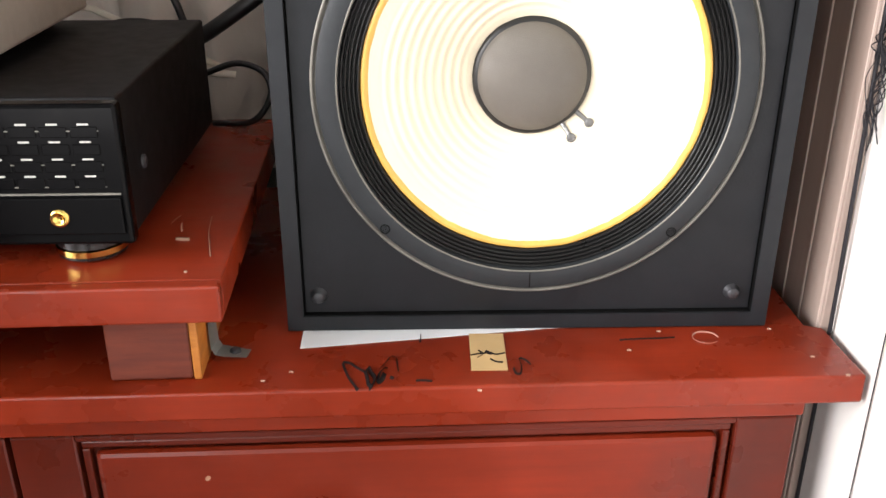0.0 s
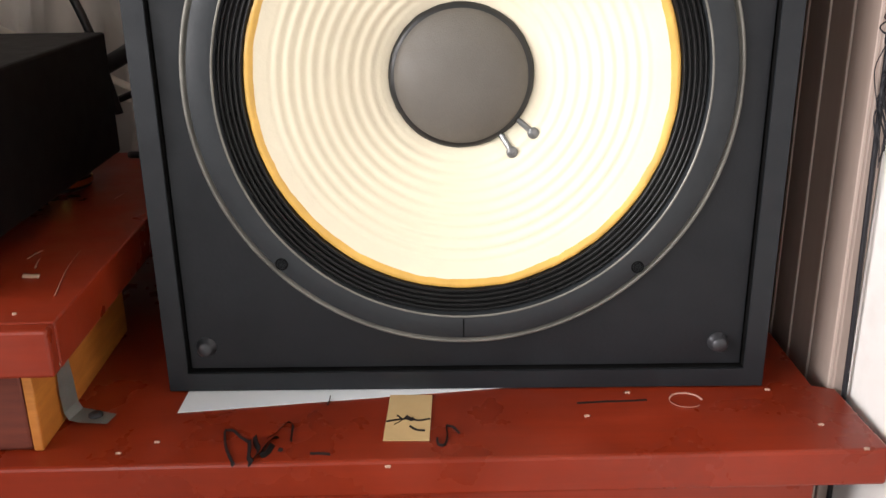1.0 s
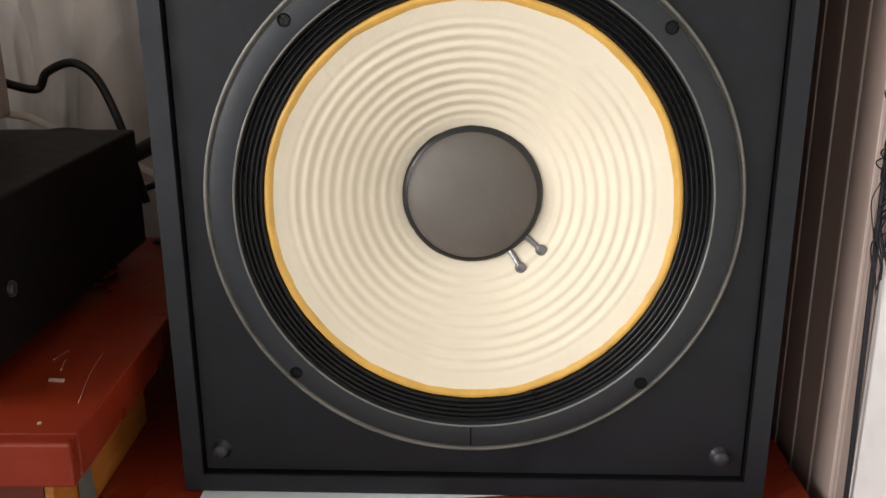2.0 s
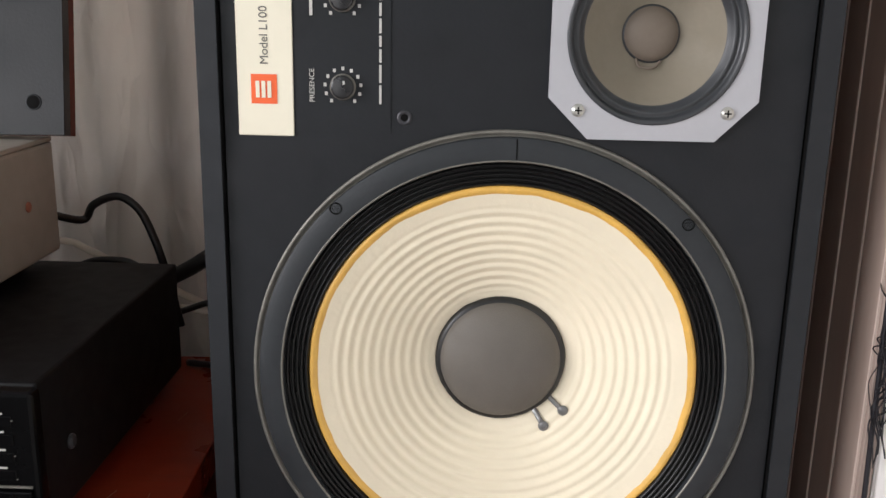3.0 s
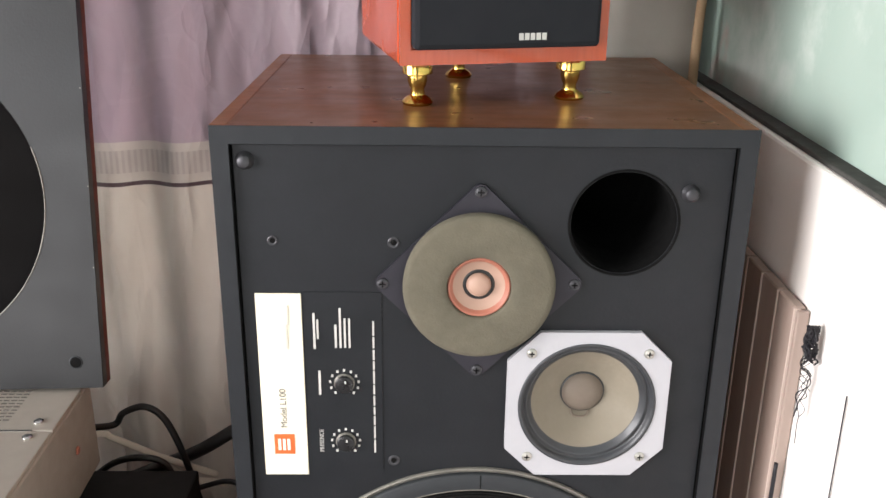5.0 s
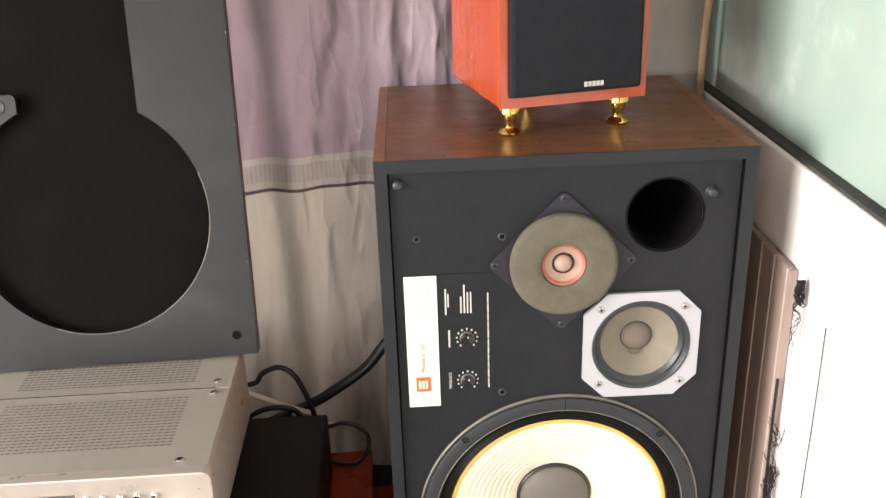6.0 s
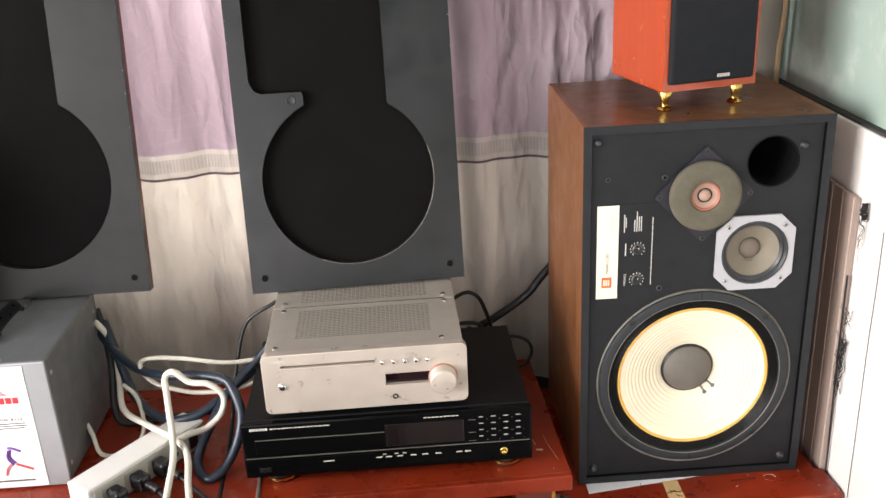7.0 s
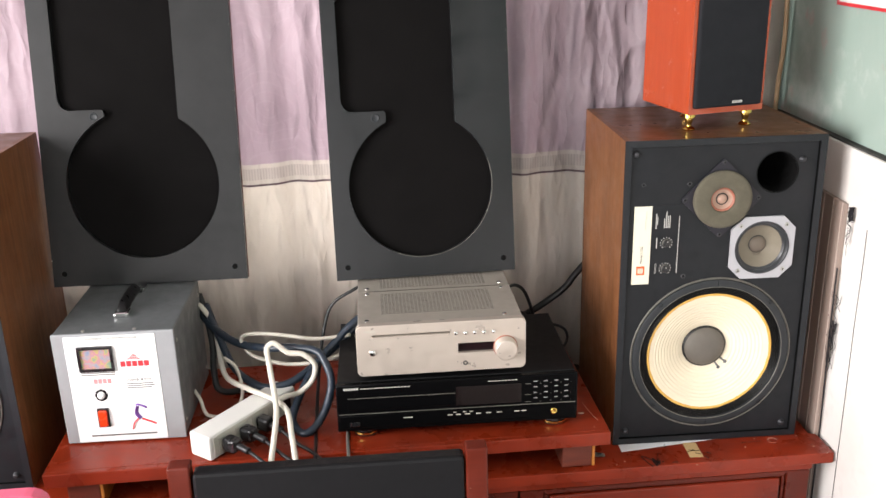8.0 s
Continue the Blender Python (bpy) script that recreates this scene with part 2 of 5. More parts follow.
def curtain_cloth():
    """Satin cloth: mauve with tone-on-tone scrolls above, a woven border, cream below."""
    m = Nodes("mauve_and_cream_satin")
    sep = m.n.new("ShaderNodeSeparateXYZ")
    m.link(m.co, sep.inputs[0])
    z = sep.outputs[2]

    def over(v):
        g = m.n.new("ShaderNodeMath")
        g.operation = "GREATER_THAN"
        m.link(z, g.inputs[0])
        g.inputs[1].default_value = v
        return g.outputs[0]

    cream = m.ramp(m.noise(5, 5), [(0.3, (0.68, 0.61, 0.545)), (0.7, (0.78, 0.715, 0.65))])
    scroll = m.n.new("ShaderNodeTexVoronoi")
    scroll.feature, scroll.inputs["Scale"].default_value = "F1", 9
    warp = m.n.new("ShaderNodeTexNoise")
    warp.inputs["Scale"].default_value = 5
    m.link(m.co, warp.inputs["Vector"])
    bent = m.n.new("ShaderNodeMix")
    bent.data_type, bent.inputs[0].default_value = "VECTOR", 0.12
    m.link(m.co, bent.inputs[4]), m.link(warp.outputs["Color"], bent.inputs[5])
    m.link(bent.outputs[1], scroll.inputs["Vector"])
    rings = m.n.new("ShaderNodeMath")
    rings.operation = "SINE"
    mul = m.n.new("ShaderNodeMath")
    mul.operation, mul.inputs[1].default_value = "MULTIPLY", 42
    m.link(scroll.outputs["Distance"], mul.inputs[0])
    m.link(mul.outputs[0], rings.inputs[0])
    mauve = m.mix(m.ramp(rings.outputs[0], [(0.75, 0.0), (0.95, 0.14)]), m.ramp(m.noise(4), [(0.3, (0.49, 0.390, 0.430)), (0.7, (0.57, 0.462, 0.505))]), (0.64, 0.53, 0.57))
    weave = m.n.new("ShaderNodeTexWave")
    weave.inputs["Scale"].default_value = 55
    m.link(m.co, weave.inputs["Vector"])
    band = m.mix(m.ramp(weave.outputs["Fac"], [(0.35, 0.0), (0.75, 0.4)]), (0.60, 0.54, 0.50), (0.42, 0.35, 0.34))
    col = m.mix(over(1.1755), cream, (0.16, 0.11, 0.12))
    col = m.mix(over(1.180), col, (0.64, 0.58, 0.53))
    col = m.mix(over(1.1895), col, band)
    col = m.mix(over(1.2135), col, (0.66, 0.60, 0.55))
    col = m.mix(over(1.2225), col, mauve)
    m.colour(col)
    # translucent share lets the added back lamp lift the cloth
    thin = m.n.new("ShaderNodeBsdfTranslucent")
    m.link(col, thin.inputs[0])
    both = m.n.new("ShaderNodeMixShader")
    both.inputs[0].default_value = 0.22
    m.link(m.bsdf.outputs[0], both.inputs[1]), m.link(thin.outputs[0], both.inputs[2])
    m.link(both.outputs[0], m.n["Material Output"].inputs[0])
    m.rough(0.45)
    m.bsdf.inputs["Sheen Weight"].default_value = 0.15
    for scale, strength, depth in ((4.5, 0.30, 0.010), (9, 0.18, 0.005)):
        drift = m.n.new("ShaderNodeTexNoise")
        drift.inputs["Scale"].default_value, drift.inputs["Detail"].default_value = scale * 0.7, 3
        m.link(m.co, drift.inputs["Vector"])
        bend = m.n.new("ShaderNodeMix")
        bend.data_type, bend.inputs[0].default_value = "VECTOR", 0.16
        m.link(m.co, bend.inputs[4]), m.link(drift.outputs["Color"], bend.inputs[5])
        mp = m.n.new("ShaderNodeMapping")
        mp.inputs["Scale"].default_value, mp.inputs["Rotation"].default_value = (1.7, 1, 0.6), (0, 0.35, 0)
        m.link(bend.outputs[1], mp.inputs[0])
        fold_net = m.n.new("ShaderNodeTexVoronoi")
        fold_net.feature, fold_net.inputs["Scale"].default_value = "DISTANCE_TO_EDGE", scale
        m.link(mp.outputs[0], fold_net.inputs["Vector"])
        m.bump(m.ramp(fold_net.outputs["Distance"], [(0.0, 1.0), (0.16, 0.4), (0.5, 0.0)]), strength, depth)
    for turn, scale, strength, depth in ((0.6, 4.0, 0.50, 0.012), (-0.5, 5.0, 0.45, 0.010), (0.15, 3.0, 0.45, 0.014), (0.75, 8.0, 0.65, 0.008), (-0.7, 9.0, 0.60, 0.007), (0.2, 7.0, 0.45, 0.008)):
        mp = m.n.new("ShaderNodeMapping")
        mp.inputs["Rotation"].default_value, mp.inputs["Scale"].default_value = (0, turn, 0), (2.2, 0.15, 0.7)
        m.link(m.co, mp.inputs[0])
        crease = m.n.new("ShaderNodeTexNoise")
        crease.inputs["Scale"].default_value, crease.inputs["Detail"].default_value = scale, 2
        m.link(mp.outputs[0], crease.inputs["Vector"])
        m.bump(m.ramp(crease.outputs["Fac"], [(0.34, 0.0), (0.52, 1.0), (0.72, 0.25)]), strength, depth)
    m.bump(m.noise(900, 2), 0.15, 0.0003)
    return m.mat


WHITE_WALL, GREEN_WALL, PANEL, CURTAIN = wall_white(), wall_green(), panel_brown(), curtain_cloth()
PANEL_EDGE = plain("pale_groove", (0.55, 0.45, 0.39), 0.5)
GRIME = plain("dark_grime", (0.045, 0.045, 0.04), 0.9, vary=0.4, scale=50, relief=0.6)
CURTAIN_WHITE = plain("white_cloth", (0.62, 0.58, 0.52), 0.8, vary=0.08, scale=20, grain=700, relief=0.4)
PIPING = plain("tan_piping", (0.42, 0.29, 0.17), 0.7)


# ---- mesh helpers ----
def add_box(bm, x0, x1, y0, y1, z0, z1, r=0.0, seg=2):
    t = bmesh.new()
    bmesh.ops.create_cube(t, size=1.0)
    for v in t.verts:
        v.co = Vector(((x0 + x1) / 2 + v.co.x * (x1 - x0), (y0 + y1) / 2 + v.co.y * (y1 - y0), (z0 + z1) / 2 + v.co.z * (z1 - z0)))
    if r:
        bmesh.ops.bevel(t, geom=t.edges[:], offset=r, segments=seg, profile=0.5, affect="EDGES")
    me = bpy.data.meshes.new("piece")
    t.to_mesh(me)
    t.free()
    bm.from_mesh(me)
    bpy.data.meshes.remove(me)
    return bm


def box(*a, **k):
    return add_box(bmesh.new(), *a, **k)


def lathe(profile, cx=0.0, cz=0.0, seg=64, bm=None):
    """Turns a profile of (radius, y) about the y axis through (cx, cz)."""
    bm = bm or bmesh.new()
    rings = []
    for r, y in profile:
        if r < 1e-6:
            rings.append([bm.verts.new((cx, y, cz))])
        else:
            rings.append([bm.verts.new((cx + r * math.cos(2 * math.pi * k / seg), y, cz + r * math.sin(2 * math.pi * k / seg))) for k in range(seg)])
    for a, b in zip(rings, rings[1:]):
        for k in range(seg):
            j = (k + 1) % seg
            q = [a[k % len(a)], a[j % len(a)], b[j % len(b)], b[k % len(b)]]
            q = list(dict.fromkeys(q))
            if len(q) > 2:
                bm.faces.new(q)
    for f in bm.faces:
        f.smooth = True
    return bm


def circle(cx, cz, r, n=64, a0=0.0, a1=2 * math.pi):
    full = abs(a1 - a0 - 2 * math.pi) < 1e-6
    return [(cx + r * math.cos(a0 + (a1 - a0) * k / (n if full else n - 1)), cz + r * math.sin(a0 + (a1 - a0) * k / (n if full else n - 1))) for k in range(n)]


def plate(loops, y0, y1):
    """A flat plate in the xz plane between y0 (front) and y1 with an outline and holes."""
    bm = bmesh.new()
    edges = []
    for loop in loops:
        vs = [bm.verts.new((x, y0, z)) for x, z in loop]
        edges += [bm.edges.new((vs[k], vs[(k + 1) % len(vs)])) for k in range(len(vs))]
    got = bmesh.ops.triangle_fill(bm, edges=edges, use_beauty=True, use_dissolve=False)
    faces = [g for g in got["geom"] if isinstance(g, bmesh.types.BMFace)]
    ext = bmesh.ops.extrude_face_region(bm, geom=faces)
    bmesh.ops.translate(bm, verts=[g for g in ext["geom"] if isinstance(g, bmesh.types.BMVert)], vec=(0, y1 - y0, 0))
    bmesh.ops.recalc_face_normals(bm, faces=bm.faces[:])
    return bm


def smooth_line(points, steps=10):
    p = [Vector(q) for q in points]
    p = [2 * p[0] - p[1]] + p + [2 * p[-1] - p[-2]]
    out = []
    for k in range(1, len(p) - 2):
        for s in range(steps):
            u = s / steps
            out.append(0.5 * (2 * p[k] + (p[k + 1] - p[k - 1]) * u + (2 * p[k - 1] - 5 * p[k] + 4 * p[k + 1] - p[k + 2]) * u * u + (3 * p[k] - p[k - 1] - 3 * p[k + 1] + p[k + 2]) * u ** 3))
    return out + [p[-2]]


def tube(points, radius, sides=10, steps=10, bm=None, flat=1.0):
    bm = bm or bmesh.new()
    line = smooth_line(points, steps) if steps > 1 else [Vector(q) for q in points]
    side = None
    rings = []
    for k, c in enumerate(line):
        d = (line[min(k + 1, len(line) - 1)] - line[max(k - 1, 0)]).normalized()
        if side is None:
            side = d.orthogonal().normalized()
        side = (side - d * side.dot(d)).normalized()
        up = d.cross(side)
        rings.append([bm.verts.new(c + radius * (math.cos(2 * math.pi * j / sides) * side + flat * math.sin(2 * math.pi * j / sides) * up)) for j in range(sides)])
    for a, b in zip(rings, rings[1:]):
        for j in range(sides):
            f = bm.faces.new((a[j], a[(j + 1) % sides], b[(j + 1) % sides], b[j]))
            f.smooth = True
    bm.faces.new(rings[0][::-1])
    bm.faces.new(rings[-1])
    return bm


def mesh_ob(name, bm, material):
    for e in bm.edges:
        if len(e.link_faces) == 2 and e.calc_face_angle(0) > 0.6:
            e.smooth = False
    me = bpy.data.meshes.new(name)
    bm.to_mesh(me)
    bm.free()
    me.materials.append(material)
    return new(name, me)


def part(name, bm, material, parent, label=""):
    ob = mesh_ob(name, bm, material)
    ob.parent = parent
    return tagged(ob, label)


def thing(name, label, category, m=None, group="", kind=""):
    ob = new(name)
    ob.empty_display_size = 0.05
    if m:
        ob.matrix_world = m
    return tagged(ob, label, category, group, kind)


def single(name, bm, material, label, category, m=None, group="", kind=""):
    ob = mesh_ob(name, bm, material)
    if m:
        ob.matrix_world = m
    return tagged(ob, label, category, group, kind)


def piece(name, like, m, parent):
    ob = new(name, like.data)
    ob.parent = parent
    ob.matrix_local = m
    return ob


def lettering(text, size, material, parent, m, name="lettering"):
    cu = bpy.data.curves.new(name, "FONT")
    cu.body, cu.size, cu.extrude, cu.align_x, cu.align_y = text, size, 0.0001, "CENTER", "CENTER"
    tmp = bpy.data.objects.new("tmp", cu)
    me = bpy.data.meshes.new_from_object(tmp)
    bpy.data.objects.remove(tmp)
    me.materials.clear()
    me.materials.append(material)
    ob = new(name, me)
    ob.parent = parent
    ob.matrix_local = m
    return ob


def bars(rows, y, material_bm=None):
    """Thin printed bars (x0, x1, z0, z1) on a face at y."""
    bm = bmesh.new()
    for x0, x1, z0, z1 in rows:
        add_box(bm, x0, x1, y - 0.0004, y + 0.0002, z0, z1)
    return bm


def screw_head(r=0.004, h=0.002, slot=True):
    bm = lathe([(0, -h), (r * 0.6, -h), (r * 0.95, -h * 0.6), (r, 0)], seg=16)
    if slot:
        for f in bm.faces:
            f.smooth = False
    return bm


# ---- the room ----
def structure(name, bm, material, label, category="wall"):
    return single(name, bm, material, label, category, kind="structure")


structure("floor", box(WEST - 0.1, EAST + 0.13, SOUTH - 0.1, NORTH + 0.1, -0.1, 0), FLOOR, "unseen floor of the room, darkened to cut bounced light", "floor")
structure("ceiling", box(WEST - 0.1, EAST + 0.13, SOUTH - 0.1, NORTH + 0.1, TOP, TOP + 0.1), CEILING, "plain unseen ceiling, darkened to cut bounced light", "ceiling")
b = plate([[(WEST, 0), (EAST, 0), (EAST, TOP), (WEST, TOP)], [(-1.9, 1.0), (-0.2, 1.0), (-0.2, 2.3), (-1.9, 2.3)]], NORTH, NORTH + 0.1)
structure("wall_north", b, ROOM_WALL, "painted wall with an opening added behind the curtain for the back lamp")
LEDGE = 1.290
structure("wall_east_lower", box(EAST, EAST + 0.13, SOUTH, NORTH + 0.1, 0, LEDGE, r=0.003), WHITE_WALL, "old white painted lower wall with a ledge")
structure("wall_east_upper", box(EAST + 0.018, EAST + 0.13, SOUTH, NORTH + 0.1, LEDGE, TOP), GREEN_WALL, "worn green painted upper wall with stains")
ledge = bmesh.new()
add_box(ledge, EAST + 0.0045, EAST + 0.019, SOUTH, NORTH, LEDGE, LEDGE + 0.004, r=0.001)
structure("trim", ledge, GRIME, "dark grime along the ledge of the wall", "trim")
# the west wall with its window, the south wall with an opening added for the fill lamp; both lie behind the camera
b = plate([[(SOUTH, 0), (NORTH + 0.1, 0), (NORTH + 0.1, TOP), (SOUTH, TOP)], [(WIN_Y[0], WIN_Z[0]), (WIN_Y[1], WIN_Z[0]), (WIN_Y[1], WIN_Z[1]), (WIN_Y[0], WIN_Z[1])]], 0, 0.1)
bmesh.ops.transform(b, matrix=Matrix.Translation((WEST, 0, 0)) @ Matrix.Rotation(radians(90), 4, "Z"), verts=b.verts[:])
structure("wall_west", b, ROOM_WALL, "painted wall with a large window")
b = plate([[(WEST - 0.1, 0), (-1.7, 0), (-1.7, 2.1), (-0.7, 2.1), (-0.7, 0), (EAST + 0.13, 0), (EAST + 0.13, TOP), (WEST - 0.1, TOP)]], SOUTH - 0.1, SOUTH)
structure("wall_south", b, ROOM_WALL, "painted wall with an unseen opening added for the fill lamp")

# ribbed panelling on the lower wall beside the loudspeaker
panelling = thing("wall_panelling", "taupe ribbed panelling against the white wall", "panelling", kind="structure")
PW, PX, PTOP = 0.0345, 0.2235, 1.192
first = strip = None
for k in range(10):
    m = pose(0, 0.0045 + k * PW, 0)
    if first is None:
        first = part("plank", box(PX, EAST - 0.001, 0.0012, PW - 0.0006, 0.001, PTOP, r=0.0012, seg=1), PANEL, panelling)
        strip = part("joint_strip", box(PX - 0.0007, PX + 0.004, -0.0006, 0.0012, 0.001, PTOP - 0.001), PANEL_EDGE, panelling, "pale joint strip")
        first.matrix_local = m
        strip.matrix_local = m
    else:
        piece("plank", first, m, panelling)
        piece("joint_strip", strip, m, panelling)
part("end_strip", box(PX + 0.0003, EAST - 0.0008, -0.0005, 0.0036, 0.001, PTOP - 0.001, r=0.0006, seg=1), PANEL, panelling, "taupe end strip")

# ---- curtain ----
def fold(x, z):
    return (0.010 * math.sin(x * 24 + 0.8 * math.sin(z * 2.1)) + 0.005 * math.sin(x * 55 + 1.7 + 0.6 * math.sin(z * 3.3)) + 0.004 * math.sin(x * 97 + z * 2)
            + 0.010 * (noise.noise((x * 7, 0.3, z * 3.5))) + 0.007 * noise.noise((x * 14 + z * 5, 4.1, z * 7 - x * 5)) + 0.0015 * noise.noise((x * 30 - z * 12, 1.7, z * 18)))


def cloth(x0, x1, z0, z1, y, nx, nz, amp=1.0):
    bm = bmesh.new()
    grid = [[bm.verts.new((x0 + (x1 - x0) * i / nx, y + amp * fold(x0 + (x1 - x0) * i / nx, z0 + (z1 - z0) * j / nz), z0 + (z1 - z0) * j / nz)) for i in range(nx + 1)] for j in range(nz + 1)]
    for j in range(nz):
        for i in range(nx):
            bm.faces.new((grid[j][i], grid[j][i + 1], grid[j + 1][i + 1], grid[j + 1][i])).smooth = True
    bmesh.ops.solidify(bm, geom=bm.faces[:], thickness=0.0015)
    return bm


single("curtain", cloth(-2.0, 0.135, 0.72, 2.35, 0.354, 420, 240), CURTAIN, "mauve satin curtain with a woven border and cream lower part", "curtain")
side = thing("side_curtain", "plain white cloth curtain with tan piping in the corner", "curtain")
part("cloth", cloth(0.125, 0.232, 1.0, 2.35, 0.348, 40, 120, 0.5), CURTAIN_WHITE, side)
part("piping", tube([(0.229, 0.335, 1.0), (0.226, 0.33, 1.33), (0.231, 0.33, 1.45), (0.226, 0.334, 1.7), (0.228, 0.335, 2.35)], 0.005, 8), PIPING, side, "tan cord piping")

# ---- the long cabinet and the raised shelf ----
CAB = 0.72
cab_m = pose(0.2285, -0.0705, 0, 0, 0, 1.4)
cabinet = thing("sideboard", "long reddish-brown lacquered sideboard with framed doors, scratched and dusty", "sideboard", cab_m)
LONG = 1.93
b = bmesh.new()
out = [(-LONG, 0.0), (0.0, 0.0), (-0.002, 0.0695), (-0.0175, 0.0705), (-0.0095, 0.395), (-LONG, 0.395)]
low = [b.verts.new((x, y, CAB - 0.0225)) for x, y in out]
high = [b.verts.new((x, y, CAB)) for x, y in out]
b.faces.new(low[::-1]), b.faces.new(high)
for k in range(len(out)):
    j = (k + 1) % len(out)
    b.faces.new((low[k], low[j], high[j], high[k]))
bmesh.ops.bevel(b, geom=b.edges[:], offset=0.002, segments=2, profile=0.5, affect="EDGES")
part("top_board", b, RED, cabinet)
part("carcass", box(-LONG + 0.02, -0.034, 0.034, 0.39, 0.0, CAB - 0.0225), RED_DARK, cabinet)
b = bmesh.new()
add_box(b, -LONG + 0.02, -0.031, 0.017, 0.033, CAB - 0.044, CAB - 0.0227, r=0.0015)
add_box(b, -LONG + 0.02, -0.031, 0.017, 0.033, 0.0, 0.09, r=0.0015)
part("face_rail", b, RED, cabinet)
DOOR = 0.566
door0 = None
for k in range(3):
    x1 = -0.034 - k * (DOOR + 0.004)
    m = pose(x1, 0, 0)
    if door0 is None:
        z0, z1, w = 0.094, CAB - 0.046, DOOR
        # door parts carry their shade in the darker reds
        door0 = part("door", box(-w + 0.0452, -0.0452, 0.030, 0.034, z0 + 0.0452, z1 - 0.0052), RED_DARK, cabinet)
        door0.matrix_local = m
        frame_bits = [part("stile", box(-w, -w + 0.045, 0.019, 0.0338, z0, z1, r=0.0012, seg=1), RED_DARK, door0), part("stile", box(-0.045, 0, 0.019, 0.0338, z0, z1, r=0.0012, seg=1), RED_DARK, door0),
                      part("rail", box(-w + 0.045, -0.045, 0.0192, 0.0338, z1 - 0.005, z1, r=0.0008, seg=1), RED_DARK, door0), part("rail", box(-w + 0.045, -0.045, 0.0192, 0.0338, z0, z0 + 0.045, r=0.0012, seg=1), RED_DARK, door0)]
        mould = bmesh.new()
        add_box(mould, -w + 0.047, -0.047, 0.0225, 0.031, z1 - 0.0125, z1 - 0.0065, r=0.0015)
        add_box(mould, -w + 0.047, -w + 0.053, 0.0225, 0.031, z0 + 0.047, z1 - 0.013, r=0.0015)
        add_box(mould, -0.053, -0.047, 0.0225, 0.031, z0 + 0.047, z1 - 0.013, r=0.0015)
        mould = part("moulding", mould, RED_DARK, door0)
        panel = part("raised_panel", box(-w + 0.056, -0.056, 0.021, 0.031, z0 + 0.06, z1 - 0.0165, r=0.004), SHADED_RED, door0)
    else:
        d = piece("door", door0, m, cabinet)
        for bit, bit_name in zip(frame_bits, ("stile", "stile", "rail", "rail")):
            piece(bit_name, bit, Matrix(), d)
        piece("moulding", mould, Matrix(), d)
        piece("raised_panel", panel, Matrix(), d)

SH = 0.802
sh_m = pose(-0.2085, -0.086, 0, 0, 0, 1.9)
shelf = thing("raised_shelf", "reddish lacquered shelf board raised on wooden blocks", "shelf", sh_m)
part("board", box(-1.002, 0, 0.0112, 0.375, SH - 0.026, SH, r=0.0012), RED, shelf)
part("front_edge", box(-1.002, 0, 0, 0.0110, SH - 0.0262, SH + 0.0002, r=0.0018), RED, shelf, "rounded lacquered front edge")


def block(m, label):
    blk = thing("wooden_block", label, "block", m, "blocks under the shelf")
    part("body", box(-0.056, 0, 0.0, 0.15, CAB + 0.0005, SH - 0.0265, r=0.002), BLOCK, blk)
    part("side_board", box(0.0005, 0.006, -0.001, 0.155, CAB + 0.0005, SH - 0.0265, r=0.001), RAW_WOOD, blk, "raw orange-brown wood face")
    return blk


block(pose(-0.2375, -0.0645, 0, 0, 0, 2.0), "stained wooden block with a raw orange side under the shelf")
block(pose(-1.125, -0.095, 0, 0, 0, 1.9), "stained wooden block under the end of the shelf")
br = thing("angle_bracket", "small zinc angle bracket screwed to the block", "bracket", pose(-0.2302, -0.030, CAB + 0.0012, 0, 0, -10))
b = bmesh.new()
for w0, strip_pts in ((0.0075, [(0.0, 0.042), (0.0004, 0.020), (0.0010, 0.007), (0.0035, 0.0024), (0.010, 0.0016), (0.026, 0.0012)]),):
    rows_ = []
    for k, (x, z) in enumerate(strip_pts):
        w = w0 * (0.75 if k in (0, len(strip_pts) - 1) else 1.0)
        rows_.append([b.verts.new((x, -w, z)), b.verts.new((x, w, z))])
    for lo, hi in zip(rows_, rows_[1:]):
        b.faces.new((lo[0], lo[1], hi[1], hi[0]))
bmesh.ops.solidify(b, geom=b.faces[:], thickness=0.0016)
part("angle", b, STEEL, br)
b = screw_head(0.0042, 0.002)
bmesh.ops.transform(b, matrix=Matrix.Translation((0.016, 0, 0.0026)) @ Matrix.Rotation(radians(-90), 4, "X"), verts=b.verts[:])
part("screw", b, SCREW, br)

# ---- marks and scraps on the sideboard ----
b = bmesh.new()
b.faces.new([b.verts.new((x, y, 0)) for x, y in ((0, 0), (0.21, 0), (0.21, 0.15), (0.02, 0.15))])
ext = bmesh.ops.extrude_face_region(b, geom=b.faces[:])
bmesh.ops.translate(b, verts=[g for g in ext["geom"] if isinstance(g, bmesh.types.BMVert)], vec=(0, 0, 0.0004))
single("paper_sheet", b, PAPER, "white sheet of paper caught under the loudspeaker", "paper", pose(-0.1695, -0.025, CAB + 0.0002, 0, 0, 7.9))
tape = thing("tape_strip", "strip of tan masking tape with an ink mark", "tape", pose(-0.033, -0.0325, CAB, 0, 0, -1))
b = box(-0.0128, 0.0128, -0.0255, 0.0255, 0.0003, 0.0009)
part("strip", b, TAPE, tape)
b = tube([(-0.0125, -0.006, 0.001), (-0.006, -0.004, 0.001), (0.001, -0.003, 0.001), (0.006, -0.005, 0.001), (0.0125, -0.003, 0.001)], 0.0008, 6, flat=0.3)
